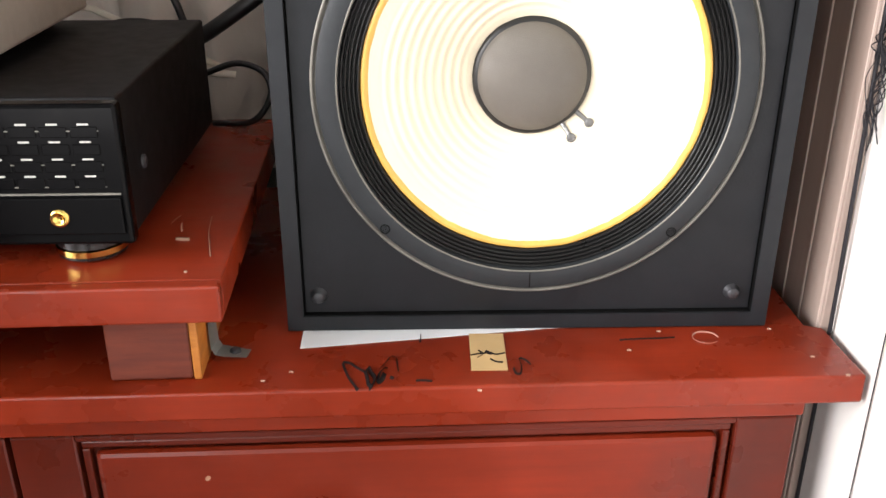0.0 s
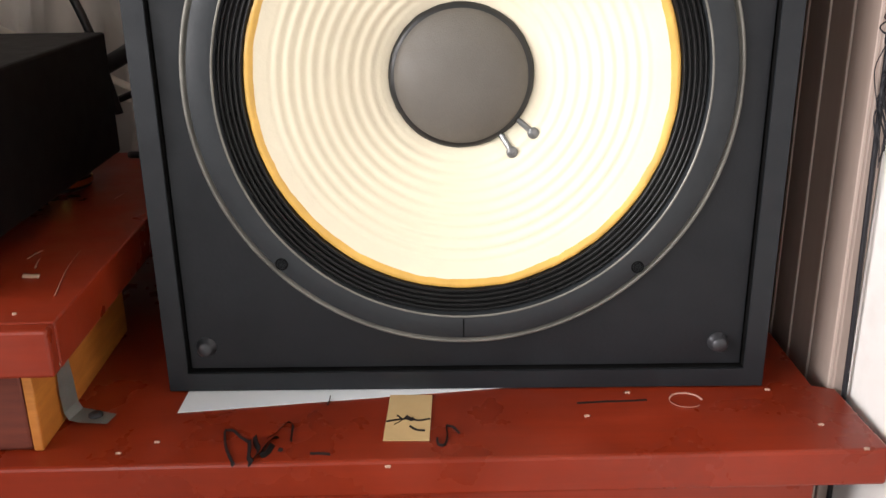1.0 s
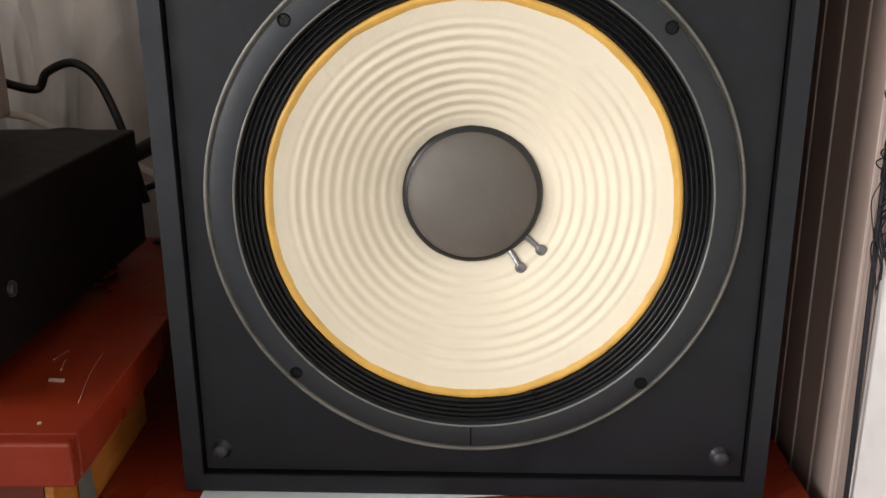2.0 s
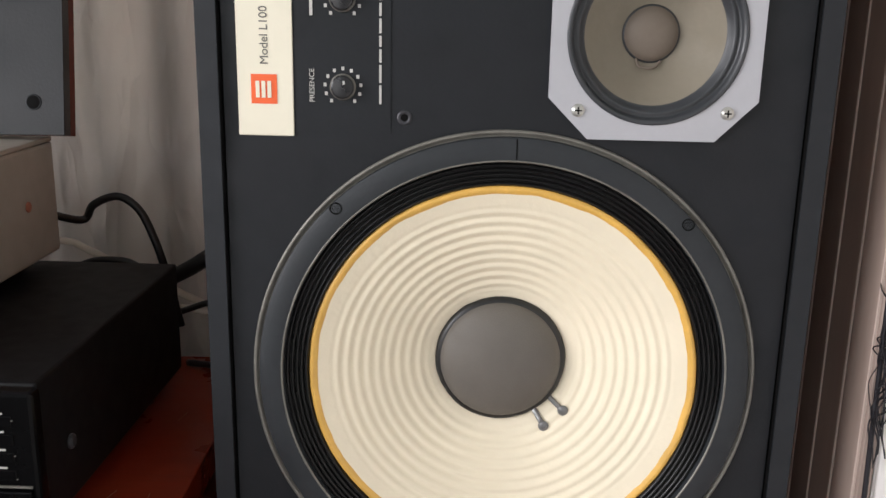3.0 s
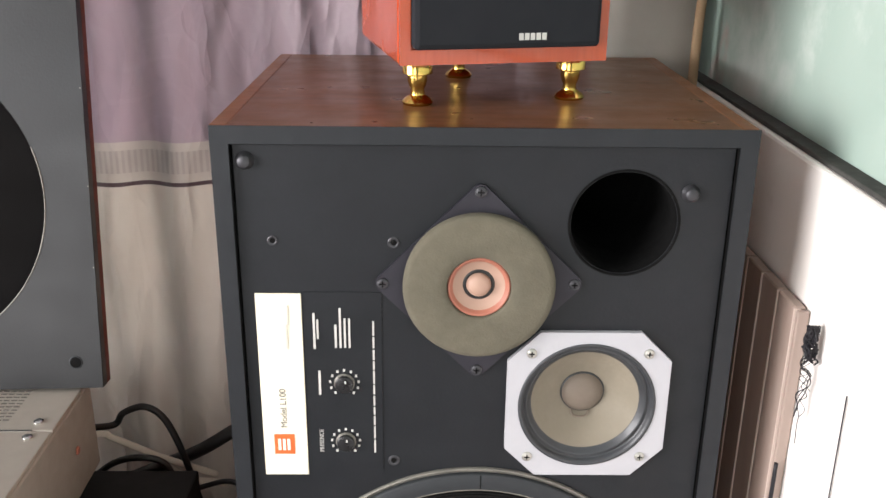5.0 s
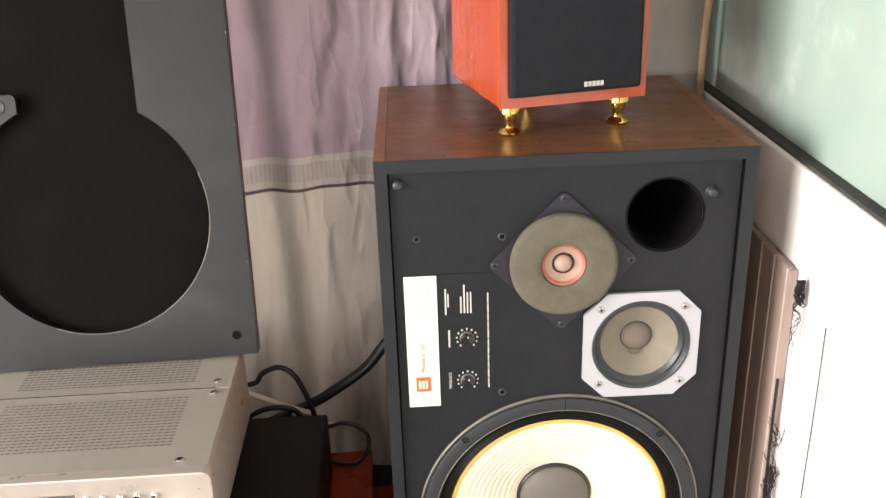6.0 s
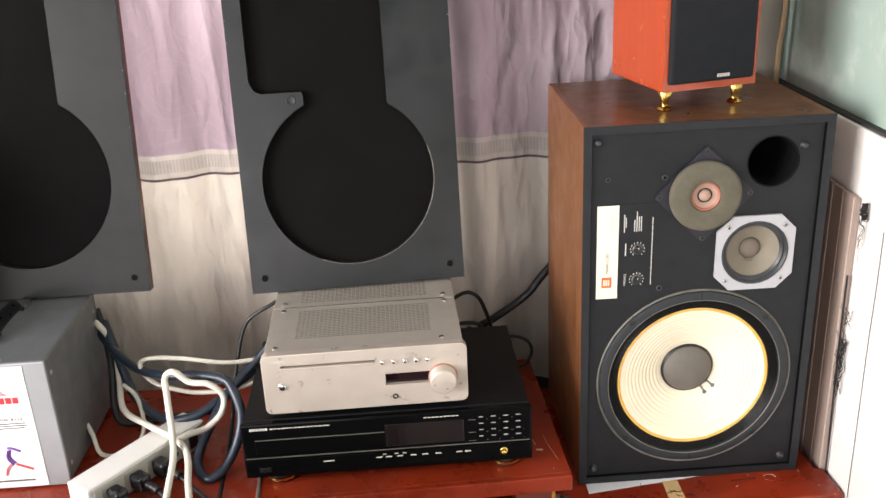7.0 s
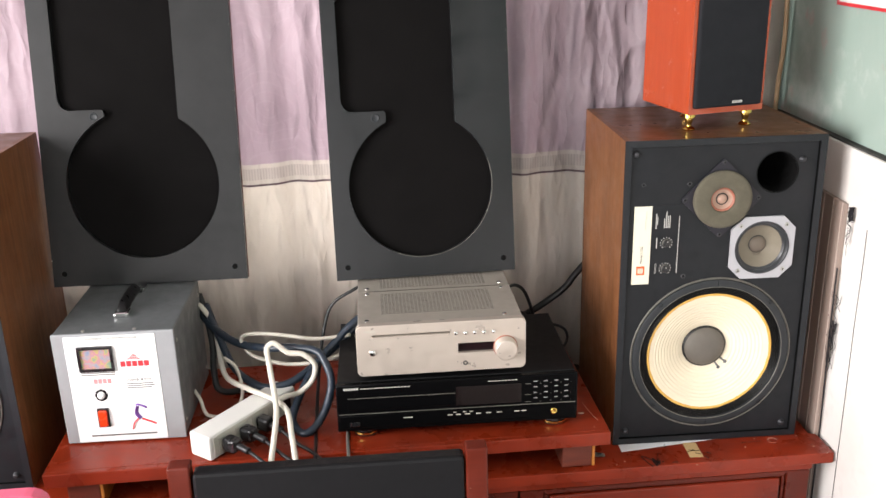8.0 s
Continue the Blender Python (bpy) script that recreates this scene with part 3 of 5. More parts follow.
tube([(-0.002, -0.001, 0.001), (0.001, -0.004, 0.001), (0.003, -0.004, 0.001)], 0.0017, 6, bm=b, flat=0.3)
tube([(-0.007, 0.001, 0.001), (-0.004, -0.004, 0.001), (-0.008, -0.009, 0.001)], 0.0007, 6, bm=b, flat=0.3)
tube([(0.001, -0.011, 0.001), (0.005, -0.015, 0.001), (0.010, -0.016, 0.001)], 0.0009, 6, bm=b, flat=0.3)
part("ink_mark", b, INK, tape)
ink = thing("ink_scribble", "black ink scribble on the lacquered top", "ink mark")
for pts, r in (([(-0.143, -0.059), (-0.14, -0.071), (-0.136, -0.082), (-0.13, -0.094)], 0.001), ([(-0.143, -0.058), (-0.138, -0.059), (-0.133, -0.065), (-0.127, -0.071)], 0.0008), ([(-0.127, -0.07), (-0.125, -0.08), (-0.124, -0.087), (-0.121, -0.092)], 0.0019), ([(-0.125, -0.066), (-0.123, -0.073), (-0.12, -0.08), (-0.121, -0.088)], 0.0021), ([(-0.118, -0.083), (-0.117, -0.074), (-0.114, -0.067), (-0.111, -0.066)], 0.0021), ([(-0.117, -0.086), (-0.114, -0.083), (-0.112, -0.074)], 0.002), ([(-0.117, -0.067), (-0.113, -0.06), (-0.109, -0.05), (-0.105, -0.053), (-0.104, -0.062), (-0.103, -0.071)], 0.0009), ([(-0.109, -0.079), (-0.107, -0.08), (-0.107, -0.081)], 0.0013), ([(-0.091, -0.083), (-0.085, -0.083), (-0.08, -0.084)], 0.0007), ([(-0.088, -0.02), (-0.088, -0.031)], 0.001), ([(-0.0225, -0.068), (-0.0215, -0.075), (-0.018, -0.0755), (-0.0165, -0.066), (-0.017, -0.056), (-0.013, -0.058), (-0.010, -0.064)], 0.0008), ([(0.060, -0.031), (0.076, -0.0295), (0.090, -0.0290), (0.102, -0.028)], 0.0005)):
    part("stroke", tube([(x + 0.006, y + 0.013, CAB + 0.0004) for x, y in pts], r * 1.25, 8, 6, flat=0.06), INK, ink)
PALE = plain("pale_scratch", (0.42, 0.25, 0.18), 0.6)
for pts, r in (([(-0.263, 0.018), (-0.262, 0.025), (-0.260, 0.032)], 0.0011), ([(-0.2555, 0.017), (-0.254, 0.010), (-0.252, 0.003)], 0.0013), ([(-0.253, -0.012), (-0.248, -0.0125), (-0.243, -0.013)], 0.0022), ([(-0.236, 0.030), (-0.232, -0.001), (-0.223, -0.040)], 0.0006), ([(-0.235, -0.065), (-0.233, -0.0645)], 0.0012), ([(-0.253, 0.144), (-0.250, 0.161)], 0.0007)):
    single("scratch", tube([(x, y, SH + 0.0002) for x, y in pts], r, 6, 6, flat=0.2), PALE, "pale scratch in the red lacquer of the shelf", "scratch", group="scratches on the shelf")
for x, y in ((0.098, -0.006), (0.070, -0.033), (0.183, -0.004), (-0.172, -0.057), (-0.042, -0.083), (0.2, -0.045), (-0.19, -0.068), (0.215, -0.07)):
    single("paint_chip", tube([(x - 0.0014, y, CAB + 0.0002), (x + 0.0002, y + 0.0005, CAB + 0.0002), (x + 0.0014, y - 0.0003, CAB + 0.0002)], 0.0009, 6, 3, flat=0.3), PALE, "tiny pale chip in the red lacquered top", "paint chip", group="chips in the lacquer")
b = tube([(0.131 + 0.0095 * math.cos(a), -0.0155 + 0.0085 * math.sin(a), CAB + 0.0002) for a in [k * 0.55 for k in range(11)]], 0.0008, 6, 4, flat=0.2)
single("ring_stain", b, plain("pale_stain", (0.42, 0.2, 0.15), 0.6), "pale ring stain on the lacquered top", "stain")

# ---- the big loudspeaker ----
SPK_W, SPK_H, SPK_D = 0.362, 0.600, 0.308
spk = thing("loudspeaker", "large walnut loudspeaker with black baffle and cream woofer, grille off", "loudspeaker", pose(0, 0, CAB + 0.001), "big loudspeakers")
W2, T = SPK_W / 2, 0.0115
FY = 0.005  # face of the recessed baffle
part("side_panel", box(-W2, -W2 + T, 0.0015, SPK_D, 0, SPK_H, r=0.001), WALNUT, spk, "walnut veneer side")
part("side_panel", box(W2 - T, W2, 0.0015, SPK_D, 0, SPK_H, r=0.001), WALNUT, spk, "walnut veneer side")
part("top_panel", box(-W2 + T, W2 - T, 0.0015, SPK_D, SPK_H - T, SPK_H - 0.0003), WALNUT_TOP, spk, "walnut veneer top")
part("bottom_panel", box(-W2 + T, W2 - T, 0.0015, SPK_D, 0.0003, T), WALNUT_TOP, spk)
part("back_panel", box(-W2 + T, W2 - T, SPK_D - 0.016, SPK_D - 0.001, T, SPK_H - T), GAP, spk)
o = W2 - 0.0002
i = W2 - T - 0.0008
part("front_edge", plate([[(-o, 0.0002), (o, 0.0002), (o, SPK_H - 0.0002), (-o, SPK_H - 0.0002)], [(-i, 0.0118), (i, 0.0118), (i, SPK_H - 0.0122), (-i, SPK_H - 0.0122)]], 0, 0.0016), BLACK_EDGE, spk, "black painted front edge")
WC, MC, PC, TC = (-0.0005, 0.1840), (0.0795, 0.3932), (0.0965, 0.5330), (-0.0020, 0.4888)
q = i - 0.0016
b = plate([[(-q, 0.0133), (q, 0.0133), (q, SPK_H - 0.0137), (-q, SPK_H - 0.0137)], circle(*WC, 0.137, 96), circle(*PC, 0.0365, 64), circle(*MC, 0.049, 64)], FY, 0.022)
# black plate behind the seam, standing for the shade in it
part("shadow_gap", plate([[(-i - 0.003, 0.009), (i + 0.003, 0.009), (i + 0.003, SPK_H - 0.009), (-i - 0.003, SPK_H - 0.009)], [(-q + 0.003, 0.017), (q - 0.003, 0.017), (q - 0.003, SPK_H - 0.017), (-q + 0.003, SPK_H - 0.017)]], FY + 0.002, FY + 0.006), GAP, spk)
part("baffle", b, BAFFLE, spk, "matt black baffle")
e = W2 - T - 0.0001
part("lining", plate([[(-e, T + 0.0001), (e, T + 0.0001), (e, SPK_H - T - 0.0001), (-e, SPK_H - T - 0.0001)], [(-i + 0.0002, 0.0122), (i - 0.0002, 0.0122), (i - 0.0002, SPK_H - 0.0126), (-i + 0.0002, SPK_H - 0.0126)]], 0.0017, FY + 0.0018), GAP, spk)
part("port_tube", lathe([(0.0385, FY - 0.0006), (0.0372, FY - 0.0012), (0.0364, FY + 0.001), (0.0358, 0.02), (0.0355, 0.13), (0, 0.132)], *PC), GAP, spk, "open black bass port")

# woofer
woofer = part("woofer", lathe([(0.1500, FY), (0.1500, FY - 0.0041), (0.1494, FY - 0.0046), (0.1370, FY - 0.0046), (0.1362, FY - 0.0044), (0.1358, FY - 0.0036), (0.1348, FY + 0.004), (0.1344, 0.02)], *WC, seg=128), FLANGE, spk, "dark grey gasket ring")
part("rim", lathe([(0.1541, FY), (0.1541, FY - 0.0022), (0.1533, FY - 0.003), (0.1521, FY - 0.0026), (0.1516, FY - 0.001), (0.1502, FY - 0.001)], *WC, seg=128), RIM, woofer, "worn metal rim")
# light-grey ring put in for the highlight along the flange's inner edge
part("inner_edge", lathe([(0.1368, FY - 0.0046), (0.1366, FY - 0.0049), (0.1360, FY - 0.0048), (0.1356, FY - 0.0042)], *WC, seg=128), RIM, woofer, "pale ring for the highlight on the inner edge")
prof = [(0.1352, FY + 0.001)]
for k in range(5):
    for s in range(8):
        u = (k + s / 8) / 5
        prof.append((0.1348 - 0.0143 * u, FY + 0.0015 - 0.0026 * abs(math.sin(math.pi * s / 8)) + 0.002 * u))
prof.append((0.1198, FY + 0.0038))
part("surround", lathe(prof, *WC, seg=128), SURROUND, woofer, "black doped accordion surround")


def hand_laid(bm, amount, seed_):
    """Makes a turned ring uneven, as a bead laid by hand is."""
    for v in bm.verts:
        x, z = v.co.x - WC[0], v.co.z - WC[1]
        k = 1 + amount * noise.noise((x * 60 + seed_, v.co.y * 60, z * 60)) + amount * 0.6 * noise.noise((x * 190, seed_, z * 190))
        v.co.x, v.co.z = WC[0] + x * k, WC[1] + z * k
    return bm


part("glue_ring", hand_laid(lathe([(0.1206, FY + 0.0032), (0.1196, FY + 0.0018), (0.1176, FY + 0.0020), (0.1148, FY + 0.0042)], *WC, seg=160), 0.005, 3.0), GLUE, woofer, "amber glue ring")
CONE_OUT, CONE_IN, CONE_DEEP = 0.1160, 0.0395, 0.0325


def cone_y(r):
    u = (CONE_OUT - r) / (CONE_OUT - CONE_IN)
    return FY + 0.0035 + CONE_DEEP * (0.72 * u + 0.28 * u * u)


prof = []
for k in range(181):
    r = CONE_OUT - (CONE_OUT - CONE_IN) * k / 180
    fade = max(0.0, min(1.0, (0.1085 - r) / 0.006, (r - 0.046) / 0.006))
    prof.append((r, cone_y(r) + 0.0005 * fade * math.sin(2 * math.pi * (0.1085 - r) / 0.0064)))
part("cone", lathe(prof, *WC, seg=160), PAPER_CONE, woofer, "ribbed cream paper cone")
CY = FY + 0.0335
part("dust_cap", lathe([(0.0398, CY), (0.0390, CY - 0.0030), (0.0366, CY - 0.0058), (0.0308, CY - 0.0096), (0.0216, CY - 0.0130), (0.0112, CY - 0.0148), (0, CY - 0.0152)], *WC, seg=96), CAP, woofer, "grey mesh dust cap")
part("cap_ring", hand_laid(lathe([(0.0426, CY + 0.0004), (0.0419, CY - 0.0014), (0.0404, CY - 0.0026), (0.0388, CY - 0.0030)], *WC, seg=120), 0.010, 8.0), CAP_RING, woofer, "black glue bead")
for a, ln in ((-56, 0.0125), (-38, 0.0125)):
    ca, sa = math.cos(radians(a)), math.sin(radians(a))
    p = [(WC[0] + r * ca, cone_y(r) - 0.0010, WC[1] + r * sa) for r in (0.0405, 0.0445, 0.0490, 0.0535)]
    b = tube(p, 0.0018, 8, 4)
    bmesh.ops.create_uvsphere(b, u_segments=12, v_segments=8, radius=0.0036, matrix=Matrix.Translation(p[-1]) @ Matrix.Diagonal((1, 0.5, 1, 1)))
    part("lead_wire", b, SOLDER, woofer, "soldered lead wire on the cone")
hole0 = None
for a in (43.8, 133.8, 223.8, 313.8):
    m = Matrix.Translation((WC[0] + 0.1465 * math.cos(radians(a)), FY - 0.0047, WC[1] + 0.1465 * math.sin(radians(a))))
    if hole0 is None:
        # flat dark disc instead of a bored, shaded hole
        hole0 = part("screw_hole", lathe([(0.0038, -0.0002), (0.0034, -0.0002), (0.0030, 0.0001), (0, 0.0001)], seg=20), GAP, woofer)
        hole0.matrix_local = m
    else:
        piece("screw_hole", hole0, m, woofer)
part("gasket_joint", box(WC[0] - 0.0004 + 0.004, WC[0] + 0.0004 + 0.004, FY - 0.0048, FY - 0.0044, WC[1] + 0.137, WC[1] + 0.1493), GAP, woofer)
part("gasket_joint", box(WC[0] - 0.0004, WC[0] + 0.0004, FY - 0.0048, FY - 0.0044, WC[1] - 0.1493, WC[1] - 0.137), GAP, woofer)

# midrange
c, hx, hz = 0.0230, 0.0592, 0.0592
octo = [(MC[0] + x, MC[1] + z) for x, z in ((-hx + c, -hz), (hx - c, -hz), (hx, -hz + c), (hx, hz - c), (hx - c, hz), (-hx + c, hz), (-hx, hz - c), (-hx, -hz + c))]
b = plate([octo, circle(*MC, 0.0505, 64)], FY - 0.0042, FY - 0.0002)
mid = part("midrange", b, ALU, spk, "grey aluminium eight-sided frame")
part("gasket", lathe([(0.0508, FY - 0.0035), (0.0502, FY - 0.0050), (0.0478, FY - 0.0046), (0.0472, FY - 0.001), (0.0455, FY + 0.001), (0.0445, FY - 0.0008), (0.0430, FY + 0.0005), (0.0415, FY + 0.003), (0.0400, FY + 0.004)], *MC, seg=80), RUBBER, mid, "grey rubber surround")
part("cone", lathe([(0.0408, FY + 0.0035), (0.036, FY + 0.0070), (0.028, FY + 0.0122), (0.020, FY + 0.0165), (0.0155, FY + 0.0185)], *MC, seg=80), MID_CONE, mid, "taupe paper cone")
part("cap_seam", lathe([(0.0168, FY + 0.0180), (0.0162, FY + 0.0170), (0.0154, FY + 0.0168)], *MC, seg=48), RUBBER, mid, "thin dark seam")
part("dust_cap", lathe([(0.0160, FY + 0.0182), (0.0155, FY + 0.0165), (0.012, FY + 0.0135), (0.006, FY + 0.0118), (0, FY + 0.0112)], *MC, seg=48), MID_CAP, mid, "brown dust cap")
b = tube([(MC[0] - 0.008, FY + 0.0165, MC[1] - 0.014), (MC[0] - 0.006, FY + 0.014, MC[1] - 0.0185), (MC[0] + 0.002, FY + 0.014, MC[1] - 0.019), (MC[0] + 0.006, FY + 0.0165, MC[1] - 0.0155)], 0.0008, 6)
part("lead_wire", b, MID_CAP, mid)
s0 = None
for sx, sz in ((-1, 1), (1, 1), (1, -1), (-1, -1)):
    m = Matrix.Translation((MC[0] + sx * 0.0422, FY - 0.0042, MC[1] + sz * 0.0428))
    if s0 is None:
        s0 = part("screw", screw_head(0.0038, 0.0018), SCREW_BRIGHT, mid, "plated screw")
        s0.matrix_local = m
        x0 = part("cross_slot", add_box(box(-0.0021, 0.0021, -0.0021, -0.0017, -0.0004, 0.0004), -0.0004, 0.0004, -0.0021, -0.0017, -0.0021, 0.0021), GAP, mid)
        x0.matrix_local = m
    else:
        piece("screw", s0, m, mid)
        piece("cross_slot", x0, m, mid)

# tweeter
d = 0.0745
rd = 0.006
diamond = []
for a in (0, 90, 180, 270):
    for s in range(5):
        t = radians(a - 45 + 90 * s / 4)
        cx, cz = (d - rd * 1.414) * math.cos(radians(a)), (d - rd * 1.414) * math.sin(radians(a))
        diamond.append((TC[0] + cx + rd * math.cos(t), TC[1] + cz + rd * math.sin(t)))
tw = part("tweeter", plate([diamond], FY - 0.003, FY - 0.0002), TW_PLATE, spk, "dark violet-grey diamond plate")
part("felt_ring", lathe([(0.0525, FY - 0.003), (0.0528, FY - 0.0095), (0.0515, FY - 0.0115), (0.048, FY - 0.0122), (0.030, FY - 0.0122), (0.0235, FY - 0.0118), (0.0222, FY - 0.0105), (0.0220, FY - 0.003)], *TC, seg=80), FOAM, tw, "olive felt ring")
part("horn_ring", lathe([(0.0220, FY - 0.0085), (0.0212, FY - 0.0098), (0.0200, FY - 0.0092), (0.0192, FY - 0.007), (0.0178, FY - 0.006)], *TC, seg=64), TW_RING, tw, "copper-red ring")
part("cone", lathe([(0.0182, FY - 0.0064), (0.015, FY - 0.0045), (0.0110, FY - 0.0033), (0.0095, FY - 0.0031)], *TC, seg=64), TW_CONE, tw, "pinkish paper cone")
part("cap_ring", lathe([(0.0112, FY - 0.0034), (0.0100, FY - 0.0042), (0.0086, FY - 0.0034)], *TC, seg=48), CAP_RING, tw)
part("dust_cap", lathe([(0.0088, FY - 0.0034), (0.0080, FY - 0.0062), (0.0055, FY - 0.0080), (0, FY - 0.0088)], *TC, seg=48), TW_CONE, tw, "pink dome")
s1 = None
for a in (0, 90, 180, 270):
    m = Matrix.Translation((TC[0] + 0.0668 * math.cos(radians(a)), FY - 0.003, TC[1] + 0.0668 * math.sin(radians(a))))
    if s1 is None:
        s1 = part("screw", screw_head(0.0042, 0.0016), SCREW, tw, "dull screw")
        s1.matrix_local = m
        x1 = part("cross_slot", add_box(box(-0.0022, 0.0022, -0.0019, -0.0015, -0.0004, 0.0004), -0.0004, 0.0004, -0.0019, -0.0015, -0.0022, 0.0022), GAP, tw)
        x1.matrix_local = m
    else:
        piece("screw", s1, m, tw)
        piece("cross_slot", x1, m, tw)
for n, (x, z, r) in enumerate(((-0.144, 0.519, 0.0038), (-0.061, 0.518, 0.0045), (-0.062, 0.3435, 0.0045))):
    sc = part("screw", lathe([(r, 0), (r * 0.92, -0.0007), (r * 0.62, -0.0007), (r * 0.5, -0.0002), (0, -0.0002)], seg=20), SCREW, spk, "dull baffle screw")
    # dark disc paints the shade of the sunk centre
    part("screw_recess", lathe([(r * 0.48, -0.0003), (0, -0.0003)], seg=16), GAP, sc)
    sc.matrix_local = Matrix.Translation((x, FY, z))
for x, z in ((-0.1595, 0.5755), (0.1400, 0.5550), (0.1530, 0.0275), (-0.157, 0.0275)):
    stud = part("grille_stud", lathe([(0, -0.006), (0.0036, -0.006), (0.0048, -0.0045), (0.0048, -0.002), (0.0062, -0.0012), (0.0064, 0)], seg=20), SCREW, spk, "worn grille fastener")
    stud.matrix_local = Matrix.Translation((x, FY, z))

# name plate and control panel
part("control_panel", box(-0.1250, -0.0700, FY - 0.0007, FY, 0.3345, 0.4810), BAFFLE, spk, "black control foil")
foil = part("name_plate", box(-0.1585, -0.1262, FY - 0.0014, FY, 0.3315, 0.4800, r=0.0004, seg=1), IVORY, spk, "ivory name plate")
part("emblem", box(-0.1505, -0.1355, FY - 0.0018, FY - 0.001, 0.3500, 0.3668), ORANGE, foil, "orange square emblem")
part("emblem_bar", bars([(-0.1478 + k * 0.0034, -0.1456 + k * 0.0034, 0.3535, 0.3630) for k in range(3)], FY - 0.0019), IVORY, foil)
lettering("Model L100", 0.0068, PRINT_DARK, foil, pose(-0.1425, FY - 0.0016, 0.3885, 90, -90, 0))
tagged(part("small_print", bars([(-0.1380, -0.1367, 0.437, 0.456), (-0.1367, -0.1355, 0.456, 0.471)], FY - 0.0015), PRINT_FAINT, foil), kind="stuff")
rows = [(-0.1138, -0.1122, 0.437, 0.465), (-0.1112, -0.1098, 0.445, 0.460), (-0.0986, -0.0970, 0.438, 0.456), (-0.0952, -0.0937, 0.438, 0.469), (-0.0919, -0.0905, 0.438, 0.461), (-0.0887, -0.0873, 0.438, 0.461), (-0.1112, -0.1095, 0.4000, 0.4195)]
k = 0.351
while k < 0.460:
    n = random.uniform(0.004, 0.012)
    rows.append((-0.0716, -0.0703, k, min(k + n, 0.4615)))
    k += n + 0.0014
tagged(part("small_print", bars([(a - 0.005, b - 0.005, c, d) for a, b, c, d in rows], FY - 0.0008), PRINT_WHITE, spk, "pale illegible print"), kind="stuff")
lettering("PRESENCE", 0.0042, PRINT_WHITE, spk, pose(-0.1153, FY - 0.0009, 0.3610, 90, -90, 0))
for z in (0.4095, 0.3605):
    knob = part("knob", lathe([(0.0067, FY - 0.0007), (0.0067, FY - 0.0042), (0.0062, FY - 0.0050), (0.0054, FY - 0.0052), (0, FY - 0.0052)], -0.0975, z, seg=40), KNOB_BLACK, spk, "black control knob")
    part("bezel", lathe([(0.0075, FY - 0.0006), (0.0075, FY - 0.0022), (0.0067, FY - 0.0026)], -0.0975, z, seg=40), RIM, knob, "thin metal ring")
    part("pointer", box(-0.0971, -0.0959, FY - 0.0055, FY - 0.0050, z + 0.0016, z + 0.0036), PRINT_WHITE, knob)
    b = bmesh.new()
    for a in range(-50, 231, 28):
        x, zz = -0.0975 + 0.0104 * math.cos(radians(a)), z + 0.0104 * math.sin(radians(a))
        add_box(b, x - 0.0008, x + 0.0008, FY - 0.0011, FY - 0.0005, zz - 0.0010, zz + 0.0010)
    tagged(part("dial_marks", b, PRINT_WHITE, spk), kind="stuff")
# its twin at the far end of the sideboard
twin = copy_thing(spk, pose(-1.4485, -0.028, CAB + 0.001))
tagged(twin, "large walnut loudspeaker standing beside the voltage stabiliser")

# ---- small loudspeaker on top ----
SZ = CAB + 0.001 + SPK_H
den = thing("bookshelf_speaker", "small cherry-red bookshelf speaker with black cloth front on brass feet", "loudspeaker", pose(-0.058, 0.048, SZ, 0, 0, 13))
DW, DH, DD, DZ = 0.153, 0.264, 0.165, 0.031
part("cabinet", box(0, DW, 0.004, DD, DZ, DZ + DH, r=0.003), CHERRY, den, "glossy cherry-red cabinet")
part("front_frame", plate([[(0.0005, DZ + 0.0005), (DW - 0.0005, DZ + 0.0005), (DW - 0.0005, DZ + DH), (0.0005, DZ + DH)], [(0.008, DZ + 0.011), (DW - 0.008, DZ + 0.011), (DW - 0.008, DZ + DH - 0.01), (0.008, DZ + DH - 0.01)]], 0.0, 0.004), CHERRY, den)
part("cloth_front", box(0.0085, DW - 0.0085, -0.008, 0.004, DZ + 0.0115, DZ + DH - 0.01, r=0.004), SPEAKER_CLOTH, den, "black cloth front grille")
bb = [(0.083 + k * 0.0042, 0.0862 + k * 0.0042, DZ + 0.0175, DZ + 0.0222) for k in range(5)]
part("maker_mark", bars(bb, -0.0082), PRINT_WHITE, den, "pale maker's mark")
for x, y in ((0.018, 0.024), (DW - 0.018, 0.024), (DW / 2, DD - 0.035)):
    b = lathe([(0, 0), (0.0105, 0), (0.0115, -0.002), (0.0095, -0.0045), (0.0055, -0.007), (0.005, -0.011), (0.0062, -0.0135), (0.0072, -0.017), (0.0072, -0.021), (0.0110, -0.0225), (0.0110, -0.029), (0.0098, -0.031), (0.0098, -0.0315), (0, -0.0315)], seg=32)
    bmesh.ops.transform(b, matrix=Matrix.Translation((x, y, 0)) @ Matrix.Rotation(radians(-90), 4, "X"), verts=b.verts[:])
    part("spike_foot", b, GOLD, den, "polished brass foot")

